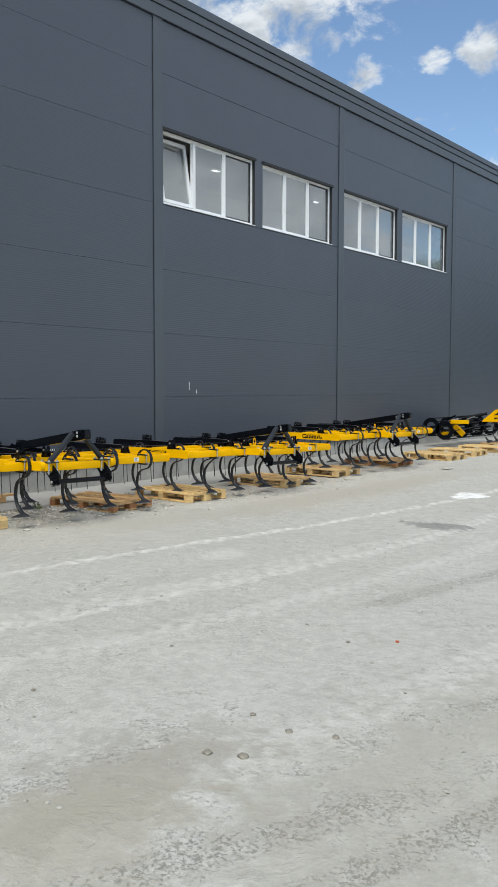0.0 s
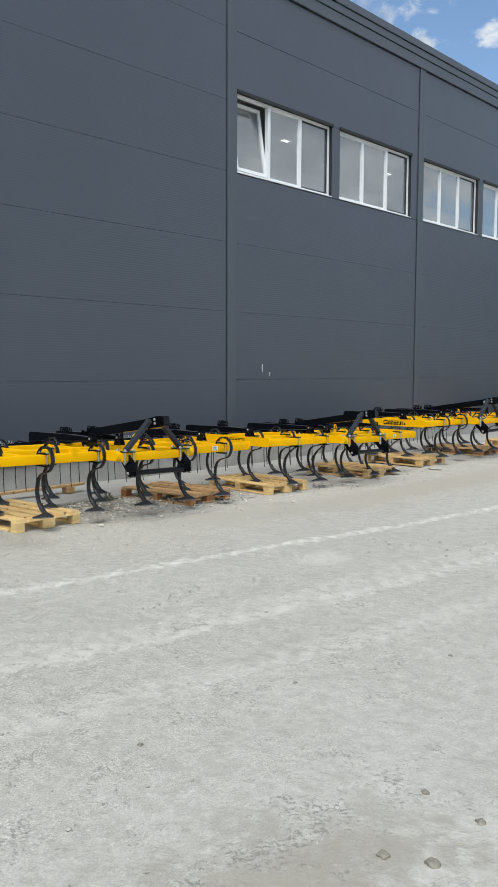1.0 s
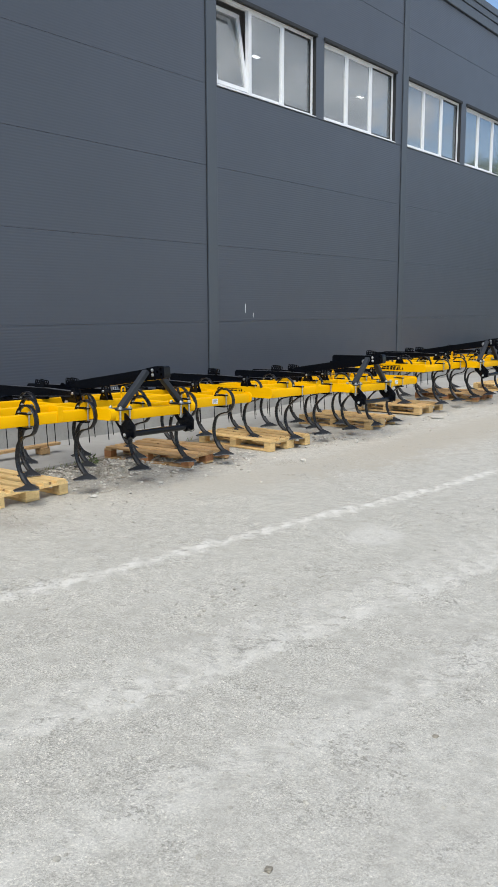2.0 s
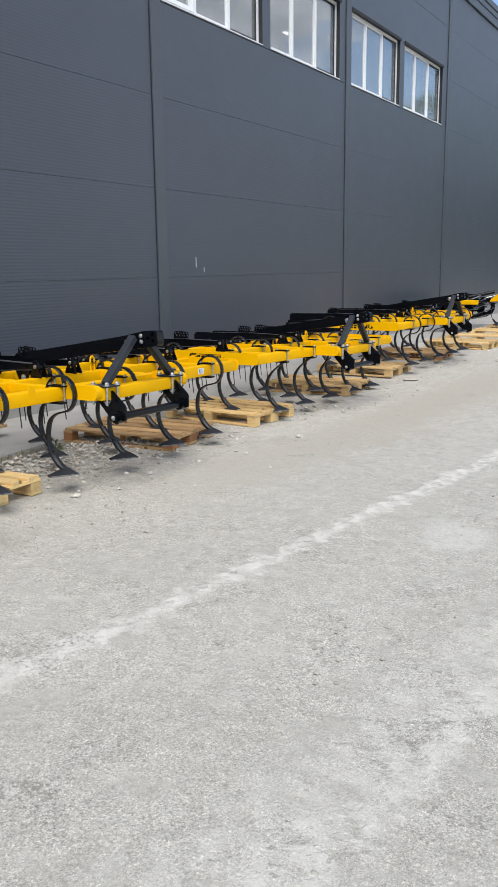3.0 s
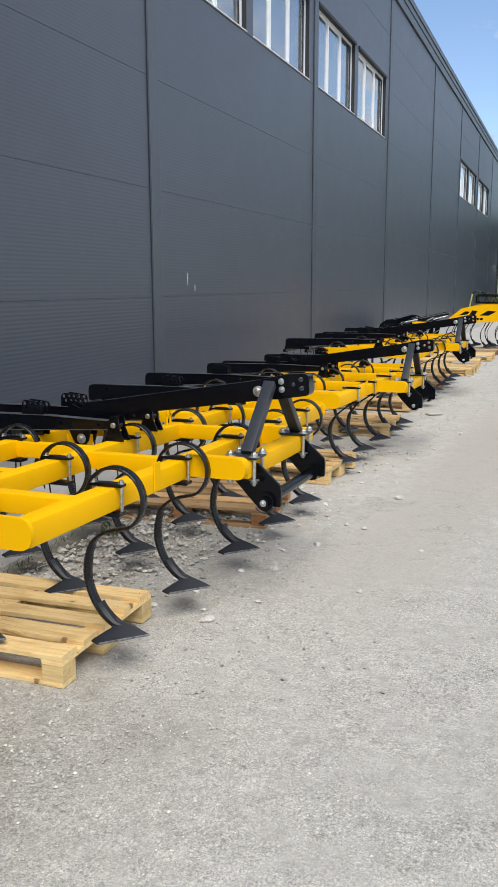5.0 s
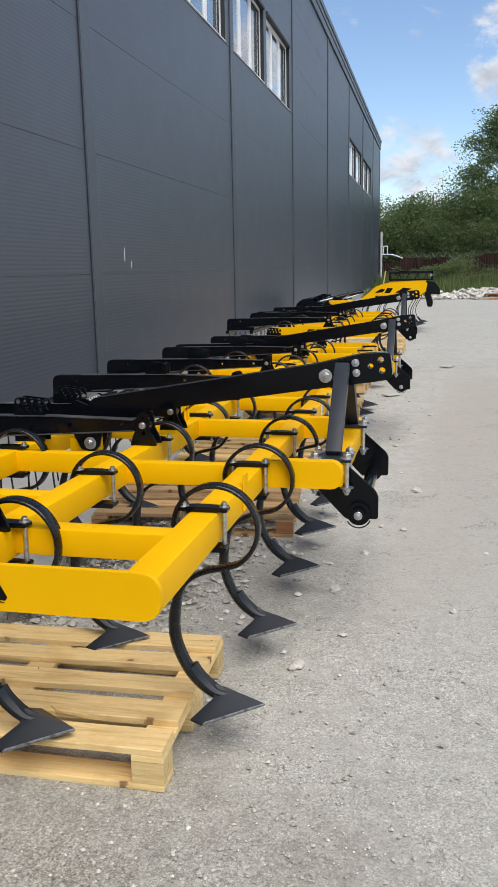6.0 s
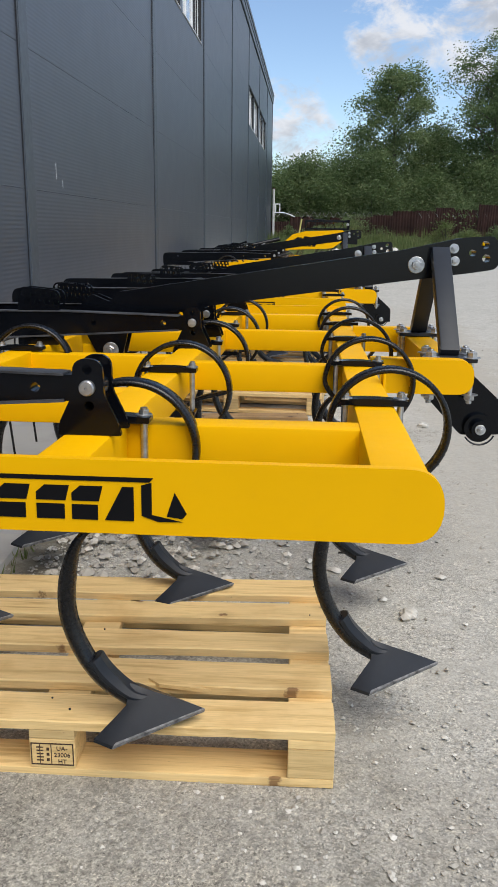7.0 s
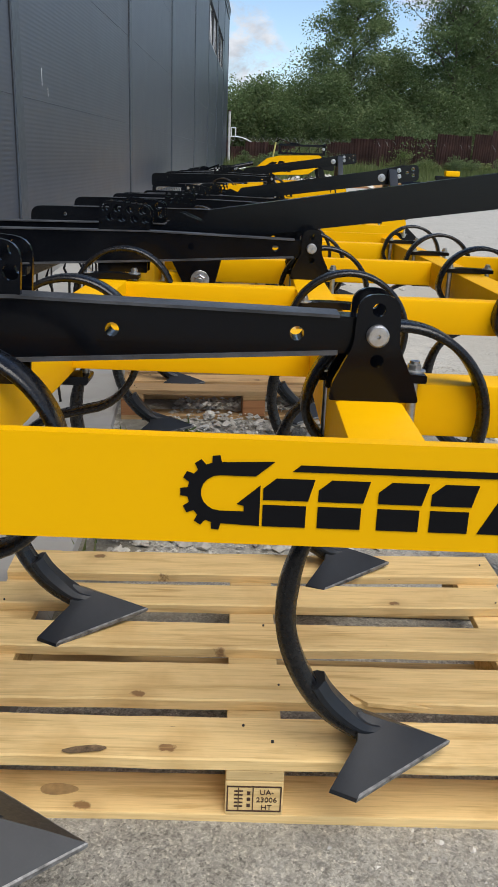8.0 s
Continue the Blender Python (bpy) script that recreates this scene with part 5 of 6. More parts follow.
# ---- folded implement at the end of the row ----
def build_folded_implement():
    im = thing("folding_harrow", None, None, "large yellow folding harrow with black cage rollers and hydraulics on pallets", "harrow")
    zf = 0.18
    prof = rounded([(-9.33, 0.82), (-9.28, 0.88), (-8.95, 1.15), (-8.70, 1.21), (-7.92, 1.24), (-7.87, 1.20), (-7.90, 1.03), (-8.12, 0.88), (-8.25, 0.86)], [0.02, 0.03, 0.08, 0.08, 0.03, 0.03, 0.03, 0.05, 0.02], 5)
    for y in (20.35, 21.75):
        a = part("side_plate", plate(prof, y - 0.02, y + 0.02), YELLOW, im, "yellow arched side plate", smooth=30)
        bm = bmesh.new()
        for k in range(6):
            add_plate(bm, [(-8.98 + 0.085 * k, 0.90), (-8.91 + 0.085 * k, 0.90), (-8.90 + 0.085 * k, 0.945), (-8.97 + 0.085 * k, 0.945)], y - 0.0215, y - 0.0205)
        add_plate(bm, [(-9.0, 1.0), (-8.82, 1.02), (-8.76, 1.08), (-8.86, 1.09)], y - 0.0215, y - 0.0205)
        add_plate(bm, [(-8.78, 1.0), (-8.66, 1.0), (-8.60, 1.1), (-8.72, 1.11)], y - 0.0215, y - 0.0205)
        add_plate(bm, [(-8.55, 1.0), (-8.36, 1.0), (-8.20, 1.09), (-8.38, 1.11)], y - 0.0215, y - 0.0205)
        part("marking", bm, DECAL, a, "black printed marks")
    for x, z in ((-9.1, 0.86), (-8.5, 0.92), (-8.05, 1.1)):
        part("crossbeam", box(x - 0.05, x + 0.05, 20.375, 21.725, z - 0.05, z + 0.05, bev=0.008), YELLOW, im)
    # upper lattice
    rack = part("upper_frame", box(-8.72, -7.76, 21.30, 21.36, 1.24, 1.28, bev=0.004), BLACK, im, "black lattice frame folded on top")
    for a in ((-8.72, -7.76, 21.30, 21.36, 1.42, 1.45), (-8.72, -7.76, 20.95, 21.0, 1.40, 1.43), (-8.72, -7.76, 20.95, 21.0, 1.25, 1.28), (-8.72, -8.68, 20.95, 21.36, 1.281, 1.399), (-7.80, -7.755, 20.95, 21.36, 1.281, 1.46)):
        part("bar", box(*a, bev=0.004), BLACK, rack)
    for k in range(9):
        x = -8.66 + 0.1 * k
        part("lattice_rod", cyl((x, 21.33, 1.275), (x + (0.09 if k % 2 else -0.05), 21.0, 1.42), 0.008, 8), BLACK, rack)
    bolt_on(rack, BIG_BOLT, (-7.80, 20.945, 1.36), (0, -1, 0))
    part("hydraulic_post", cyl((-8.84, 20.9, 1.16), (-8.79, 20.9, 1.47), 0.017, 10), PALE_YELLOW, im)
    bm = add_tube(bmesh.new(), [(-8.80, 20.9, 1.46), (-8.7, 20.88, 1.53), (-8.6, 20.9, 1.50), (-8.5, 21.0, 1.46), (-8.3, 21.1, 1.45)], 0.014, 6)
    part("hose", bm, BLACK, im, "black hydraulic hose")
    for y in (20.5, 21.6):
        lug = rounded([(-7.92, 1.22), (-7.72, 1.20), (-7.60, 1.05), (-7.60, 0.95), (-7.80, 0.96), (-7.92, 1.05)], [0.02, 0.03, 0.04, 0.03, 0.03, 0.02], 4)
        part("hitch_lug", plate(lug, y - 0.02, y + 0.02), BLACK, im, smooth=30)
        leg = rounded([(-7.93, 0.98), (-7.82, 0.98), (-7.74, 0.75), (-7.78, 0.68), (-7.86, 0.70)], [0.02] * 5, 3)
        part("hitch_leg", plate(leg, y - 0.02, y + 0.02), BLACK, im, smooth=30)
    # cage rollers towards the wall
    rnd = random.Random(5)
    for cx, cz, r in ((-9.95, zf + 0.42, 0.25), (-10.35, zf + 0.50, 0.25)):
        roll = part("cage_roller", cyl((cx, 19.4, cz), (cx, 22.4, cz), 0.04, 12), BLACK, im, "black cage roller")
        for y in (19.4, 20.4, 21.4, 22.4):
            part("disc", plate(circle(cx, cz, r, 20), y - 0.006, y + 0.006, [circle(cx, cz, r * 0.55, 14)]), BLACK, roll)
        for k in range(10):
            a = 2 * math.pi * k / 10
            part("roller_bar", cyl((cx + r * math.cos(a), 19.4, cz + r * math.sin(a)), (cx + r * math.cos(a + 0.5), 22.4, cz + r * math.sin(a + 0.5)), 0.012, 6), BLACK, roll)
    for k in range(14):
        x, y = rnd.uniform(-10.4, -9.3), rnd.uniform(19.6, 22.0)
        p0 = Vector((x, y, zf + rnd.uniform(0.5, 0.72)))
        p1 = p0 + Vector((rnd.uniform(-0.35, 0.35), rnd.uniform(-0.4, 0.4), rnd.uniform(-0.03, 0.1)))
        part("linkage_rod", cyl(p0, p1, rnd.uniform(0.01, 0.025), 10), BLACK if k % 5 else ZINC, im)
    part("cylinder", cyl((-9.9, 20.3, zf + 0.72), (-9.25, 20.5, zf + 0.86), 0.04, 14), BLACK, im, "black hydraulic cylinder")
    part("piston", cyl((-10.25, 20.2, zf + 0.64), (-9.9, 20.3, zf + 0.72), 0.02, 12), ZINC, im)
    # folded frame ends
    bm = box(-0.22, 0.22, -0.06, 0.06, -0.07, 0.07, bev=0.012)
    s1 = part("frame_end", bm, YELLOW, im, "yellow folded frame end")
    s1.matrix_basis = pose(-10.15, 19.75, zf + 0.32, 0, -14, 0) @ Matrix.Scale(0.75, 4)
    s2 = part("frame_end", box(-0.24, 0.24, -0.06, 0.06, -0.085, 0.085, bev=0.012), YELLOW, im, "yellow folded frame end")
    s2.matrix_basis = pose(-9.75, 19.85, zf + 0.42, 0, 42, 0) @ Matrix.Scale(0.75, 4)
    part("roller_beam", box(-9.9, -9.4, 19.6, 19.7, zf + 0.60, zf + 0.70, bev=0.01), YELLOW, im)
    path = smooth_path([(0.03, 0.64), (0.0, 0.56), (-0.05, 0.47), (-0.098, 0.38), (-0.108, 0.28), (-0.092, 0.20), (-0.06, 0.125), (-0.02, 0.068), (0.03, 0.026)], 4)
    hang = finish(add_sweep(bmesh.new(), path, [0.012] * len(path), [0.012] * len(path), 0.28), "tine", SPRING, 40)
    for i, x in enumerate((-9.1, -8.75, -8.4, -8.1)):
        for k in range(4):
            t = part("tine", hang, SPRING, im)
            t.location = (x + rnd.uniform(-0.1, 0.1), 20.45 + 0.34 * k + 0.085 * i + rnd.uniform(-0.07, 0.07), zf + 0.082)
            t.rotation_euler.z = rnd.uniform(-0.5, 0.5)
            s = part("share", SHARE_ME, SHARE, t)
            s.location = (0, 0, 0.009)
    for x, z in ((-9.1, 0.90), (-8.75, 0.92), (-8.4, 0.94), (-8.1, 0.94)):
        part("tine_beam", box(x - 0.04, x + 0.04, 20.375, 21.725, zf + 0.13 + 0.594, zf + 0.13 + 0.68, bev=0.006), BLACK, im)
    im.location = (0.15, 0.3, -0.07)
    return im


build_folded_implement()


# ---- gravel, stones and rubble ----
def rock_into(verts, faces, rnd, at, size, flat=0.7):
    """A rough stone: a squashed, jittered octahedron with cut corners."""
    base_v = [(1, 0, 0), (-1, 0, 0), (0, 1, 0), (0, -1, 0), (0, 0, 1), (0, 0, -1), (0.7, 0.7, 0.35), (-0.7, 0.6, 0.4), (0.6, -0.7, -0.3), (-0.6, -0.7, 0.3)]
    n0 = len(verts)
    a = rnd.uniform(0, 6.28)
    ca, sa = math.cos(a), math.sin(a)
    sx, sy, sz = size * rnd.uniform(0.7, 1.3), size * rnd.uniform(0.7, 1.2), size * flat * rnd.uniform(0.7, 1.2)
    for x, y, z in base_v:
        j = rnd.uniform(0.78, 1.15)
        x, y, z = x * sx * j, y * sy * j, z * sz * j
        verts.append((at[0] + x * ca - y * sa, at[1] + x * sa + y * ca, at[2] + z + sz * 0.35))
    for f in ((0, 6, 4), (6, 2, 4), (2, 7, 4), (7, 1, 4), (1, 9, 4), (9, 3, 4), (3, 0, 4), (6, 0, 2), (7, 2, 1), (9, 1, 3), (0, 8, 5), (8, 3, 5), (3, 1, 5), (1, 2, 5), (2, 0, 5), (0, 3, 8)):
        faces.append(tuple(n0 + i for i in f))


def stuff_from(name, verts, faces, mat, label, category):
    me = bpy.data.meshes.new(name)
    me.from_pydata(verts, [], faces)
    me.materials.append(mat)
    return tagged(new(name, me), label, category, kind="stuff")


def build_gravel():
    rnd = random.Random(11)
    v, f = [], []
    for k in range(5200):
        y = rnd.gauss(6.35, 0.85)
        x = -9.38 + abs(rnd.gauss(0, 0.42)) + 0.04 * (y - 5.6)
        if rnd.random() < 0.18:
            x, y = rnd.gauss(-8.5, 0.22), rnd.uniform(5.2, 9.8)
        if x > -7.6 or y < 5.1 or -9.6 < x < -8.33 and (4.25 < y < 5.2 or 8.25 < y < 9.15):
            continue
        rock_into(v, f, rnd, (x, y, gz(y) + 0.035 * rnd.random() * max(0.0, 1 - ((x + 9.0) / 0.55) ** 2) * max(0.0, 1 - ((y - 6.3) / 1.3) ** 2)), min(0.022, 0.0044 * rnd.paretovariate(1.75)), 0.7)
    for k in range(360):
        y = rnd.uniform(9, 19)
        rock_into(v, f, rnd, (rnd.gauss(-8.2, 0.3), y, gz(y)), rnd.uniform(0.005, 0.016))
    for k in range(3400):
        x, y = rnd.gauss(-8.6, 0.65), rnd.gauss(3.95, 0.5)
        rock_into(v, f, rnd, (x, y, gz(y) - 0.002), min(0.0075, 0.0024 * rnd.paretovariate(2.0)), 0.75)
    stuff_from("gravel", v, f, STONE, "pale broken limestone gravel beside the concrete apron", "gravel")
    v, f = [], []
    for k in range(5200):
        x, y = rnd.uniform(-8.4, 2.5), rnd.uniform(0.0, 14.5)
        if rnd.random() < 0.45:
            x, y = rnd.uniform(-8.6, -5.0), rnd.uniform(2.0, 6.7)
        rock_into(v, f, rnd, (x, y, gz(y) - 0.002), min(0.011, 0.0025 * rnd.paretovariate(2.2)), 0.6)
    for k in range(1800):
        x, y = rnd.uniform(-5.5, 1.0), rnd.uniform(0.6, 7.5)
        rock_into(v, f, rnd, (x, y, gz(y) - 0.002), min(0.014, 0.0032 * rnd.paretovariate(1.9)), 0.6)
    stuff_from("loose_grit", v, f, GRIT, "loose grit and pebbles scattered over the yard", "grit")


def build_stone(x, y, size, seed, label="pale limestone lump lying on the yard"):
    rnd = random.Random(seed)
    bm = bmesh.new()
    bmesh.ops.create_icosphere(bm, subdivisions=3, radius=size)
    off = Vector((seed * 3.7, seed * 1.3, 0))
    for p in bm.verts:
        n = noise.noise(p.co / size * 1.3 + off)
        p.co *= 1 + 0.45 * n
        p.co.z = max(p.co.z * 0.62, -size * 0.28)
    bmesh.ops.transform(bm, verts=bm.verts, matrix=pose(0, 0, size * 0.25, 0, 0, rnd.uniform(0, 360)))
    s = thing("stone", bm, STONE if x < -6 else CLOD, label, "stone", "stones on the yard")
    s.location = (x, y, gz(y))


def build_heap():
    rnd = random.Random(19)
    v, f = [], []
    for k in range(1500):
        x = rnd.triangular(-8.2, -2.4, -5.8)
        u = rnd.gauss(0, 0.5)
        top = 0.55 * max(0.0, 1 - ((x + 5.6) / 2.9) ** 2) * (0.7 + 0.6 * noise.noise((x * 1.1, 3.0, 0.0)))
        z = max(0.0, top * (1 - abs(u) * 0.9)) * rnd.random() ** 0.5
        rock_into(v, f, rnd, (x, 40.8 + u * 1.0, z - 0.01), rnd.choice((0.04, 0.06, 0.08, 0.11, 0.16)), 0.75)
    stuff_from("rubble_heap", v, f, STONE, "low heap of pale limestone rubble at the end of the yard", "rubble")
    rnd = random.Random(3)
    for k in range(9):
        pl = thing("plank", box(-rnd.uniform(0.9, 1.7), rnd.uniform(0.9, 1.5), -0.08, 0.08, -0.025, 0.025, bev=0.004), WOOD_OLD if k % 3 else WOOD_RED, "weathered plank in a loose stack by the rubble", "plank", "planks by the rubble")
        pl.matrix_basis = pose(-4.0 + 0.5 * rnd.uniform(-1, 1), 39.4 + 0.1 * k, 0.028 + 0.052 * (k % 5), 0, 0, rnd.uniform(-8, 8))
    m = thing("scrap_implement", box(-0.9, 0.3, -0.04, 0.04, 0.0, 0.45, bev=0.01), BLACK, "black and yellow scrap implement lying beyond the rubble", "implement")
    m.matrix_basis = pose(-2.0, 39.5, 0.03, -50, 0, 8)
    m2 = thing("yellow_implement", None, None, "small black implement with a yellow hood parked beyond the yard", "implement")
    part("frame", box(-0.5, 0.7, -0.1, 0.1, 0.45, 0.6, bev=0.02), BLACK, m2)
    part("hood", box(-0.1, 0.5, -0.2, 0.2, 0.6, 0.82, bev=0.05), YELLOW, m2)
    for k in range(4):
        part("leg", cyl((-0.45 + 0.3 * k, 0, 0.0), (-0.40 + 0.3 * k, 0, 0.46), 0.04, 10), BLACK, m2)
    m2.matrix_basis = pose(-1.0, 39.8, 0.0)


build_gravel()
for _k, (_x, _y, _s) in enumerate(((-8.085, 5.17, 0.027), (-7.685, 7.93, 0.036), (-7.93, 6.53, 0.022), (-8.03, 5.97, 0.025), (-7.74, 7.0, 0.02), (-2.54, 2.1, 0.022), (-2.39, 2.52, 0.018), (-2.39, 2.17, 0.024), (-2.65, 2.57, 0.016), (-2.18, 2.61, 0.016), (-3.35, 4.05, 0.013), (-3.75, 3.11, 0.012), (-7.89, 9.45, 0.025), (-7.59, 11.0, 0.025), (-2.92, 3.9, 0.012), (-3.8, 2.08, 0.013), (-7.48, 5.8, 0.016), (-7.29, 6.63, 0.015))):
    build_stone(_x, _y, _s, _k + 1)
build_heap()


def build_flat_piece(x, y, turn, size):
    bm = plate(rounded([(-0.2, -0.09), (0.17, -0.11), (0.22, 0.05), (-0.12, 0.12)], [0.02] * 4, 3), 0, 0.02)
    bmesh.ops.transform(bm, verts=bm.verts, matrix=pose(0, 0, 0.02, 90, 0, 0))
    s = thing("stone_slab", bm, STONE, "flat broken piece of pale slab on the ground", "slab", smooth=30)
    s.matrix_basis = pose(x, y, gz(y) + 0.003, 0, 0, turn) @ Matrix.Scale(size, 4)


_chip = thing("brick_chip", box(-0.012, 0.012, -0.009, 0.009, 0, 0.012, bev=0.004), paint("red_chip", (0.45, 0.12, 0.06), 0.8), "small orange-red chip lying on the dusty yard", "chip")
_chip.matrix_basis = pose(-2.67, 4.1, gz(4.1) + 0.001, 0, 0, 25)
build_flat_piece(-8.06, 12.16, 20, 0.55)
build_flat_piece(-7.36, 14.7, 60, 0.7)


# ---- plants ----
def leaf_cloud(verts, faces, rnd, centre, radii, n, size, hollow=0.55):
    for k in range(n):
        d = Vector((rnd.gauss(0, 1), rnd.gauss(0, 1), rnd.gauss(0, 1))).normalized()
        r = hollow + (1 - hollow) * rnd.random() ** 0.6
        p = Vector((centre[0] + d.x * radii[0] * r, centre[1] + d.y * radii[1] * r, centre[2] + d.z * radii[2] * r))
        s = size * rnd.uniform(0.5, 1.3)
        u = Vector((rnd.gauss(0, 1), rnd.gauss(0, 1), rnd.gauss(0, 0.6))).normalized()
        w = u.cross(Vector((rnd.gauss(0, 1), rnd.gauss(0, 1), rnd.gauss(0, 1)))).normalized()
        i = len(verts)
        verts += [tuple(p - u * s), tuple(p + w * s * 0.45), tuple(p + u * s), tuple(p - w * s * 0.45)]
        faces.append((i, i + 1, i + 2, i + 3))


def build_tree(x, y, h, spread, seed, mat, density=1.0, low=0.18):
    rnd = random.Random(seed)
    tree = thing("tree", None, None, "leafy green broadleaf tree behind the rusty fence", "tree", "trees behind the yard")
    bm = bmesh.new()
    lean = (rnd.uniform(-0.4, 0.4), rnd.uniform(-0.3, 0.3))
    trunk = [(lean[0] * u * u * h * 0.12, lean[1] * u * u * h * 0.12, u * h * 0.8) for u in (0, 0.15, 0.35, 0.6, 0.8, 1)]
    add_tube(bm, trunk, [h * 0.018, h * 0.015, h * 0.012, h * 0.008, h * 0.005, h * 0.002], 8)
    verts, faces = [], []
    limbs = 26
    for k in range(limbs):
        u = low + (1 - low) * (k + rnd.random()) / limbs
        z = u * h * 0.86
        a = k * 2.4 + rnd.uniform(-0.5, 0.5)
        reach = spread * (0.42 + 0.62 * math.sin(u * 0.93 * math.pi)) * rnd.uniform(0.45, 0.95)
        sx, sy = lean[0] * (u * 0.8) ** 2 * h * 0.12, lean[1] * (u * 0.8) ** 2 * h * 0.12
        tip = (sx + math.cos(a) * reach, sy + math.sin(a) * reach, z + reach * rnd.uniform(0.15, 0.6))
        midp = (sx + math.cos(a) * reach * 0.5, sy + math.sin(a) * reach * 0.5, z + reach * 0.12)
        add_tube(bm, [(sx, sy, z * 0.93), midp, tip], [h * 0.0042, h * 0.0026, h * 0.0008], 5)
        for q, f in ((tip, 1.0), (midp, 0.8), ((tip[0] * 0.8, tip[1] * 0.8, tip[2] + 0.3), 0.7)):
            rr = spread * rnd.uniform(0.24, 0.42) * f
            leaf_cloud(verts, faces, rnd, (q[0] + rnd.uniform(-0.3, 0.3), q[1] + rnd.uniform(-0.3, 0.3), q[2]), (rr, rr, rr * 0.7), int(250 * density), 0.095, 0.1)
    for k in range(46):
        u = low + (0.97 - low) * rnd.random() ** 0.8
        w = spread * (0.35 + 0.55 * math.sin(u * 0.95 * math.pi)) * rnd.random() ** 0.5
        a = rnd.uniform(0, 6.28)
        rr = spread * rnd.uniform(0.18, 0.34)
        leaf_cloud(verts, faces, rnd, (math.cos(a) * w, math.sin(a) * w * 0.8, u * h * 0.93), (rr, rr, rr * 0.8), int(400 * density), 0.098, 0.1)
    for k in range(8):
        rr = spread * rnd.uniform(0.15, 0.28)
        leaf_cloud(verts, faces, rnd, (lean[0] * h * 0.1 + rnd.gauss(0, spread * 0.2), rnd.gauss(0, spread * 0.2), h * rnd.uniform(0.82, 0.97)), (rr, rr, rr), int(340 * density), 0.09, 0.1)
    part("trunk", bm, BARK, tree, smooth=40)
    me = bpy.data.meshes.new("crown")
    me.from_pydata(verts, [], faces)
    me.materials.append(mat)
    part("crown", me, mat, tree)
    tree.location = (x, y, 0.0)
    return tree


def build_bush(x, y, h, w, seed, mat):
    rnd = random.Random(seed)
    b = thing("bush", None, None, "dense green bush growing along the fence", "bush", "bushes along the fence")
    bm = bmesh.new()
    verts, faces = [], []
    for k in range(16):
        a, r = rnd.uniform(0, 6.28), w * rnd.random() ** 0.7
        z = h * rnd.uniform(0.12, 0.88) * (1 - 0.3 * r / w)
        q = (math.cos(a) * r, math.sin(a) * r * 0.7, z)
        add_tube(bm, [(q[0] * 0.2, q[1] * 0.2, 0), (q[0] * 0.6, q[1] * 0.6, z * 0.5), q], [0.05, 0.03, 0.01], 5)
        rr = h * rnd.uniform(0.13, 0.24)
        leaf_cloud(verts, faces, rnd, q, (rr * 1.3, rr, rr * 1.1), int(170 + 15 * h * h), 0.06 if h < 3 else 0.095, 0.1)
    part("stems", bm, BARK, b)
    me = bpy.data.meshes.new("foliage")
    me.from_pydata(verts, [], faces)
    me.materials.append(mat)
    part("foliage", me, mat, b)
    b.location = (x, y, 0.0)


for _k, (_x, _y, _h, _s) in enumerate(((-2.9, 63.5, 12.6, 3.5), (3.85, 63.0, 13.8, 4.0), (7.9, 64.5, 13.8, 4.0), (12.1, 63.5, 12.7, 3.6), (0.7, 67.0, 8.5, 3.0), (5.5, 67.5, 11.7, 3.4))):
    build_tree(_x, _y, _h, _s, 40 + _k, LEAF if _k % 3 else LEAF_PALE, 0.8 if _k else 1.0)
_rb = random.Random(77)
for _k in range(16):
    _x = -13.9 + 1.86 * _k
    build_bush(_x + _rb.uniform(-0.5, 0.5), 60.4 + _rb.uniform(-0.6, 1.4), 6.0 + _rb.uniform(-0.8, 0.8), 2.2, 100 + _k, LEAF if _k % 2 else LEAF_PALE)
for _k in range(11):
    build_bush(-12.8 + 2.44 * _k + _rb.uniform(-0.5, 0.5), 65.0 + _rb.uniform(-0.5, 0.5), 6.7 + _rb.uniform(-0.6, 1.0), 2.6, 170 + _k, LEAF)
build_bush(-7.2, 62.7, 8.0, 2.6, 201, LEAF)
build_bush(-6.1, 63.1, 8.8, 2.4, 204, LEAF_PALE)
build_bush(-5.3, 63.5, 8.5, 2.4, 202, LEAF_PALE)
build_bush(-8.7, 63.1, 6.8, 2.3, 203, LEAF_PALE)
for _k in range(20):
    build_bush(-9.6 + 1.06 * _k, 56.2 + _rb.uniform(-1.4, 0.8), 1.25 + _rb.uniform(-0.4, 0.5) + (0.8 if _k in (3, 4, 9, 14) else 0), 1.5, 140 + _k, GRASS if _k % 2 else LEAF_PALE)


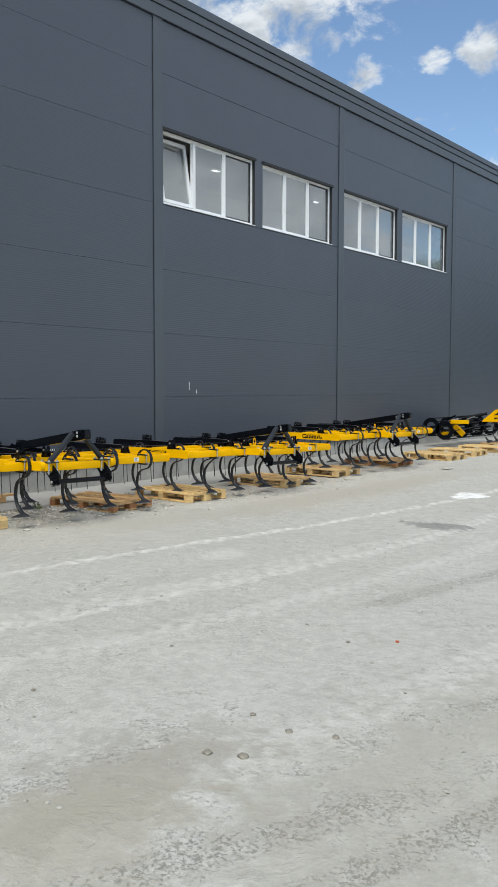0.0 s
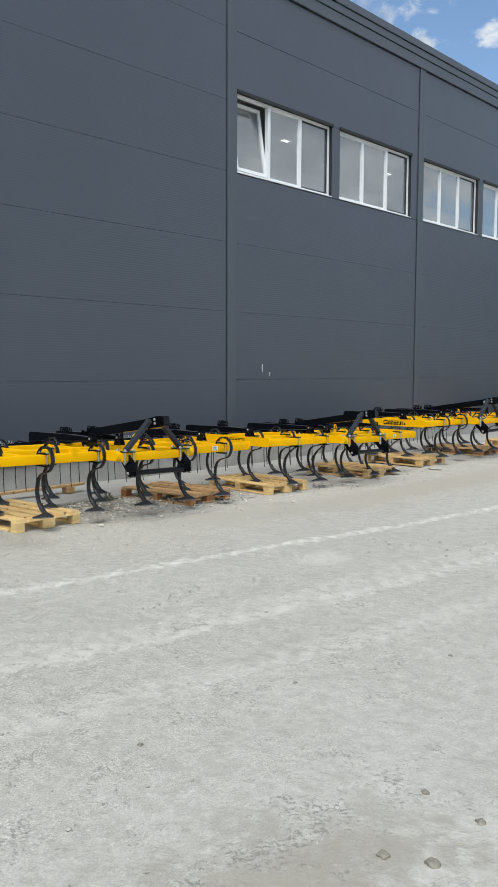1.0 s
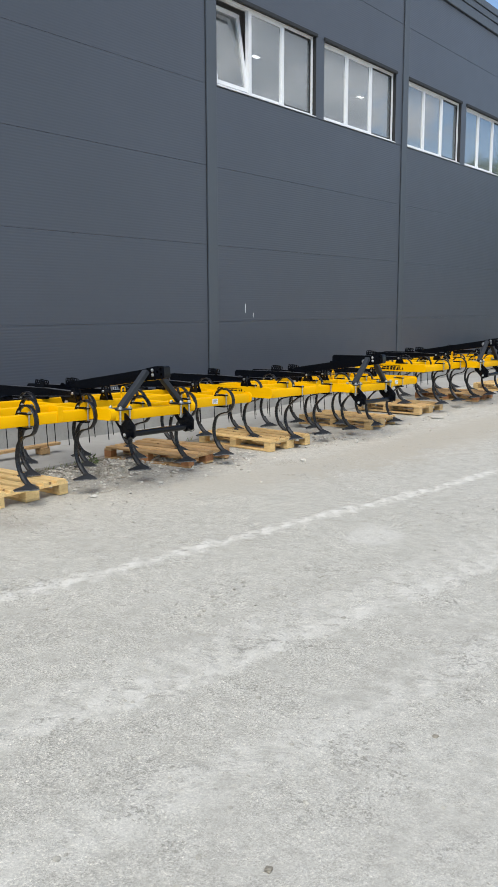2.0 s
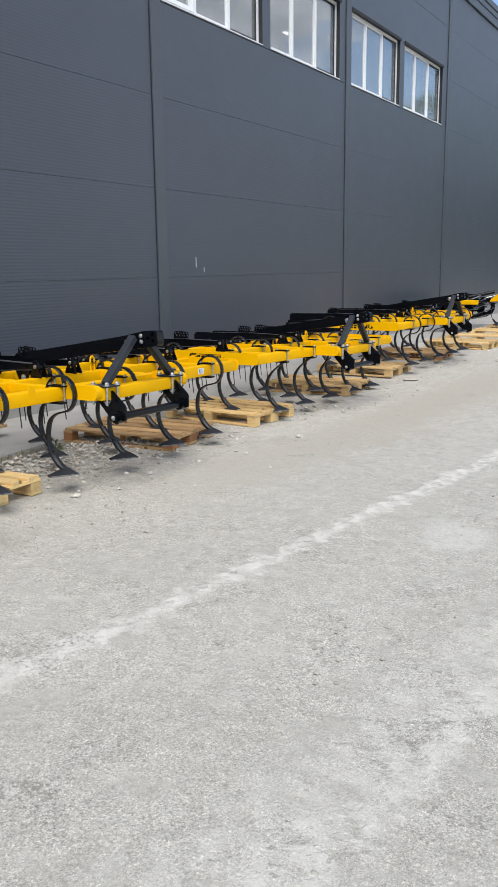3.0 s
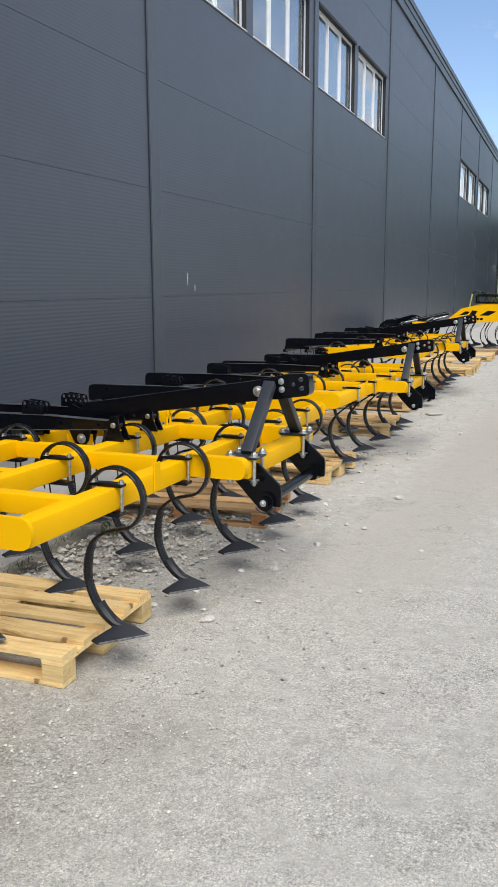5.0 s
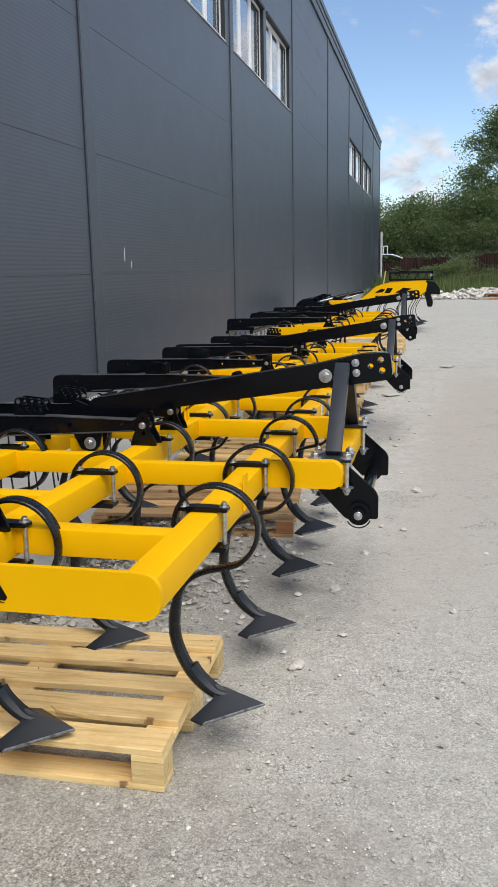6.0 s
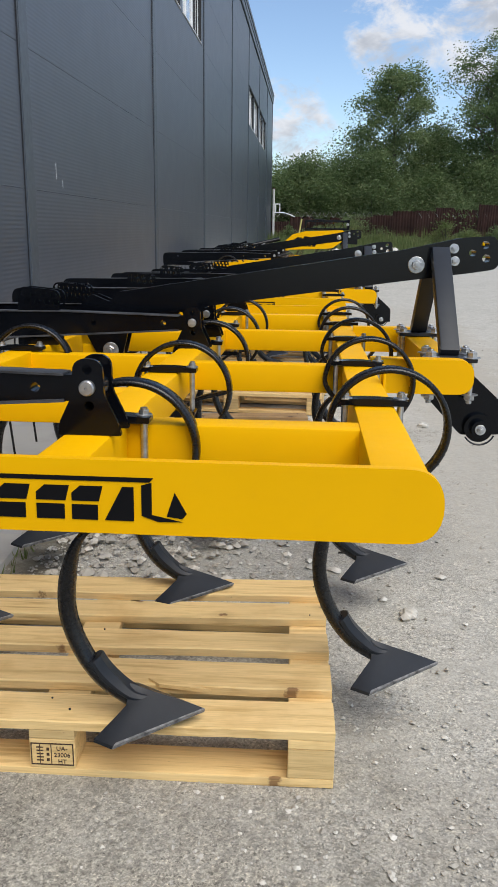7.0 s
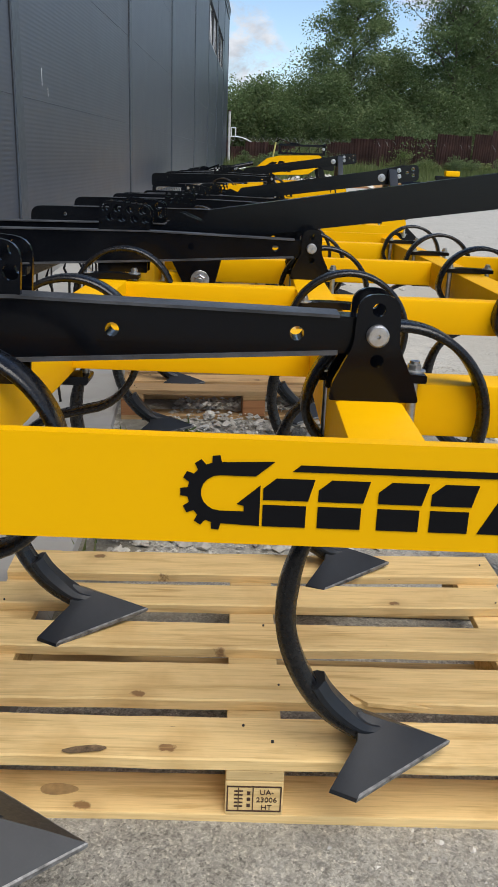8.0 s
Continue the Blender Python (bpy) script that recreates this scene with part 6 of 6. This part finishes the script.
def build_weeds():
    rnd = random.Random(21)
    v, f = [], []
    for k in range(52000):
        x, y = rnd.uniform(-11, 14), rnd.uniform(42.0, 57.5)
        h = rnd.uniform(0.3, 1.6) * (0.2 + 0.8 * (y - 42) / 15) * (0.7 + 0.6 * noise.noise((x * 0.4, y * 0.4, 0)))
        a, lean = rnd.uniform(0, 6.28), rnd.uniform(0, 0.25)
        w = rnd.uniform(0.02, 0.05)
        i = len(v)
        v += [(x - w * math.cos(a), y - w * math.sin(a), 0.0), (x + w * math.cos(a), y + w * math.sin(a), 0.0), (x + lean * math.sin(a), y + lean * math.cos(a), max(0.1, h))]
        f.append((i, i + 1, i + 2))
    stuff_from("weeds", v, f, GRASS, "tall rough weeds and grass before the fence", "weeds")
    v, f = [], []
    for k in range(360):
        y = rnd.uniform(4.8, 9.3)
        x = -9.475 - 0.06 * (y - 5.5) + rnd.gauss(0.02, 0.02)
        if noise.noise((0, y * 1.7, 4)) < 0.0:
            continue
        h, a, w = rnd.uniform(0.01, 0.05), rnd.uniform(0, 6.28), rnd.uniform(0.002, 0.005)
        i = len(v)
        v += [(x - w * math.cos(a), y - w * math.sin(a), 0.0), (x + w * math.cos(a), y + w * math.sin(a), 0.0), (x + h * 0.6 * math.sin(a), y + h * 0.6 * math.cos(a), 0.015 + h)]
        f.append((i, i + 1, i + 2))
    stuff_from("moss", v, f, GRASS, "low moss and grass along the edge of the apron", "grass")


build_weeds()


def build_sprig(x, y):
    rnd = random.Random(8)
    s = thing("weed", None, None, "small dark leafy weed in the gravel", "weed")
    bm, verts, faces = bmesh.new(), [], []
    for k in range(6):
        a = k * 1.05
        q = (math.cos(a) * 0.05, math.sin(a) * 0.05, rnd.uniform(0.06, 0.14))
        add_tube(bm, [(0, 0, 0), (q[0] * 0.4, q[1] * 0.4, q[2] * 0.6), q], [0.004, 0.003, 0.0015], 5)
        leaf_cloud(verts, faces, rnd, (q[0] * 0.8, q[1] * 0.8, q[2] * 0.8), (0.03, 0.03, 0.05), 12, 0.02, 0.2)
    part("stem", bm, BARK, s)
    me = bpy.data.meshes.new("leaves")
    me.from_pydata(verts, [], faces)
    me.materials.append(LEAF)
    part("leaves", me, LEAF, s)
    s.location = (x, y, 0.0)


build_sprig(-9.22, 6.15)


# ---- fence and corner pipe ----
def build_fence():
    rnd = random.Random(4)
    fe = thing("fence", None, None, "rusty corrugated sheet fence half hidden by weeds", "fence")
    x = -11.0
    while x < 14:
        w, h = rnd.uniform(1.1, 1.5), rnd.uniform(1.5, 1.85) + 0.075 * (x + 11)
        bm = bmesh.new()
        n = 16
        lo, hi = [], []
        for k in range(n + 1):
            u = k / n
            dy = 0.03 * math.sin(u * n * math.pi / 1.0 + 0.5 * math.pi * (k % 2))
            lo.append(bm.verts.new((u * w, dy, 0.0)))
            hi.append(bm.verts.new((u * w, dy, h + 0.03 * math.sin(k * 2.1))))
        for k in range(n):
            bm.faces.new((lo[k], lo[k + 1], hi[k + 1], hi[k]))
        bmesh.ops.solidify(bm, geom=bm.faces[:], thickness=0.006)
        sh = part("sheet", bm, RUST, fe)
        sh.matrix_basis = pose(x, 58.0 + rnd.uniform(-0.05, 0.05), 0.1, rnd.uniform(-9, 6), rnd.uniform(-3, 3), rnd.uniform(-4, 4))
        x += w * 0.97
    for k in range(11):
        part("post", box(-11 + 2.4 * k, -10.9 + 2.4 * k, 58.12, 58.22, -0.1, 2.0, bev=0.01), RUST, fe)
    coil = [(-11 + 0.045 * k, 58.1 + 0.16 * math.cos(k * 0.55), 2.12 + 0.02 * math.sin(k * 0.11) + 0.16 * math.sin(k * 0.55)) for k in range(380)]
    part("wire_coil", add_tube(bmesh.new(), coil, 0.008, 3), PIPE_GREY, fe, "coil of razor wire along the fence top")
    for z in (2.0, 2.12):
        pts = [(-11 + 0.4 * k, 58.15 + 0.05 * math.sin(k * 1.9), z + 0.05 * math.sin(k * 2.7)) for k in range(62)]
        part("wire", add_tube(bmesh.new(), pts, 0.006, 4), RUST, fe, "slack wire along the fence top")


def build_corner_pipe():
    x, y = -10.72, 54.15
    p = thing("vent_pipe", cyl((x, y, 0.0), (x, y, 3.5), 0.075, 14), PIPE_GREY, "grey vertical pipe at the corner of the hall", "pipe")
    part("cap", cyl((x, y, 3.5), (x, y, 3.56), 0.1, 14), RUST, p)
    bm = bmesh.new()
    for a in ((0.07, 0.4, -0.02, 0.02, 2.12, 2.18), (0.10, 0.15, -0.02, 0.02, 2.18, 2.60), (0.35, 0.40, -0.02, 0.02, 2.18, 2.60), (0.10, 0.40, -0.02, 0.02, 2.60, 2.66)):
        add_box(bm, x + a[0], x + a[1], y + a[2], y + a[3], a[4], a[5])
    part("bracket", bm, WHITE_FRAME, p, "white pipe bracket")
    part("drain_pipe", add_tube(bmesh.new(), [(x + 0.38, y, 2.15), (x + 0.7, y + 0.05, 2.12), (x + 1.0, y + 0.1, 2.02), (x + 1.3, y + 0.15, 1.9)], 0.03, 8), WHITE_FRAME, p)


build_fence()
build_corner_pipe()
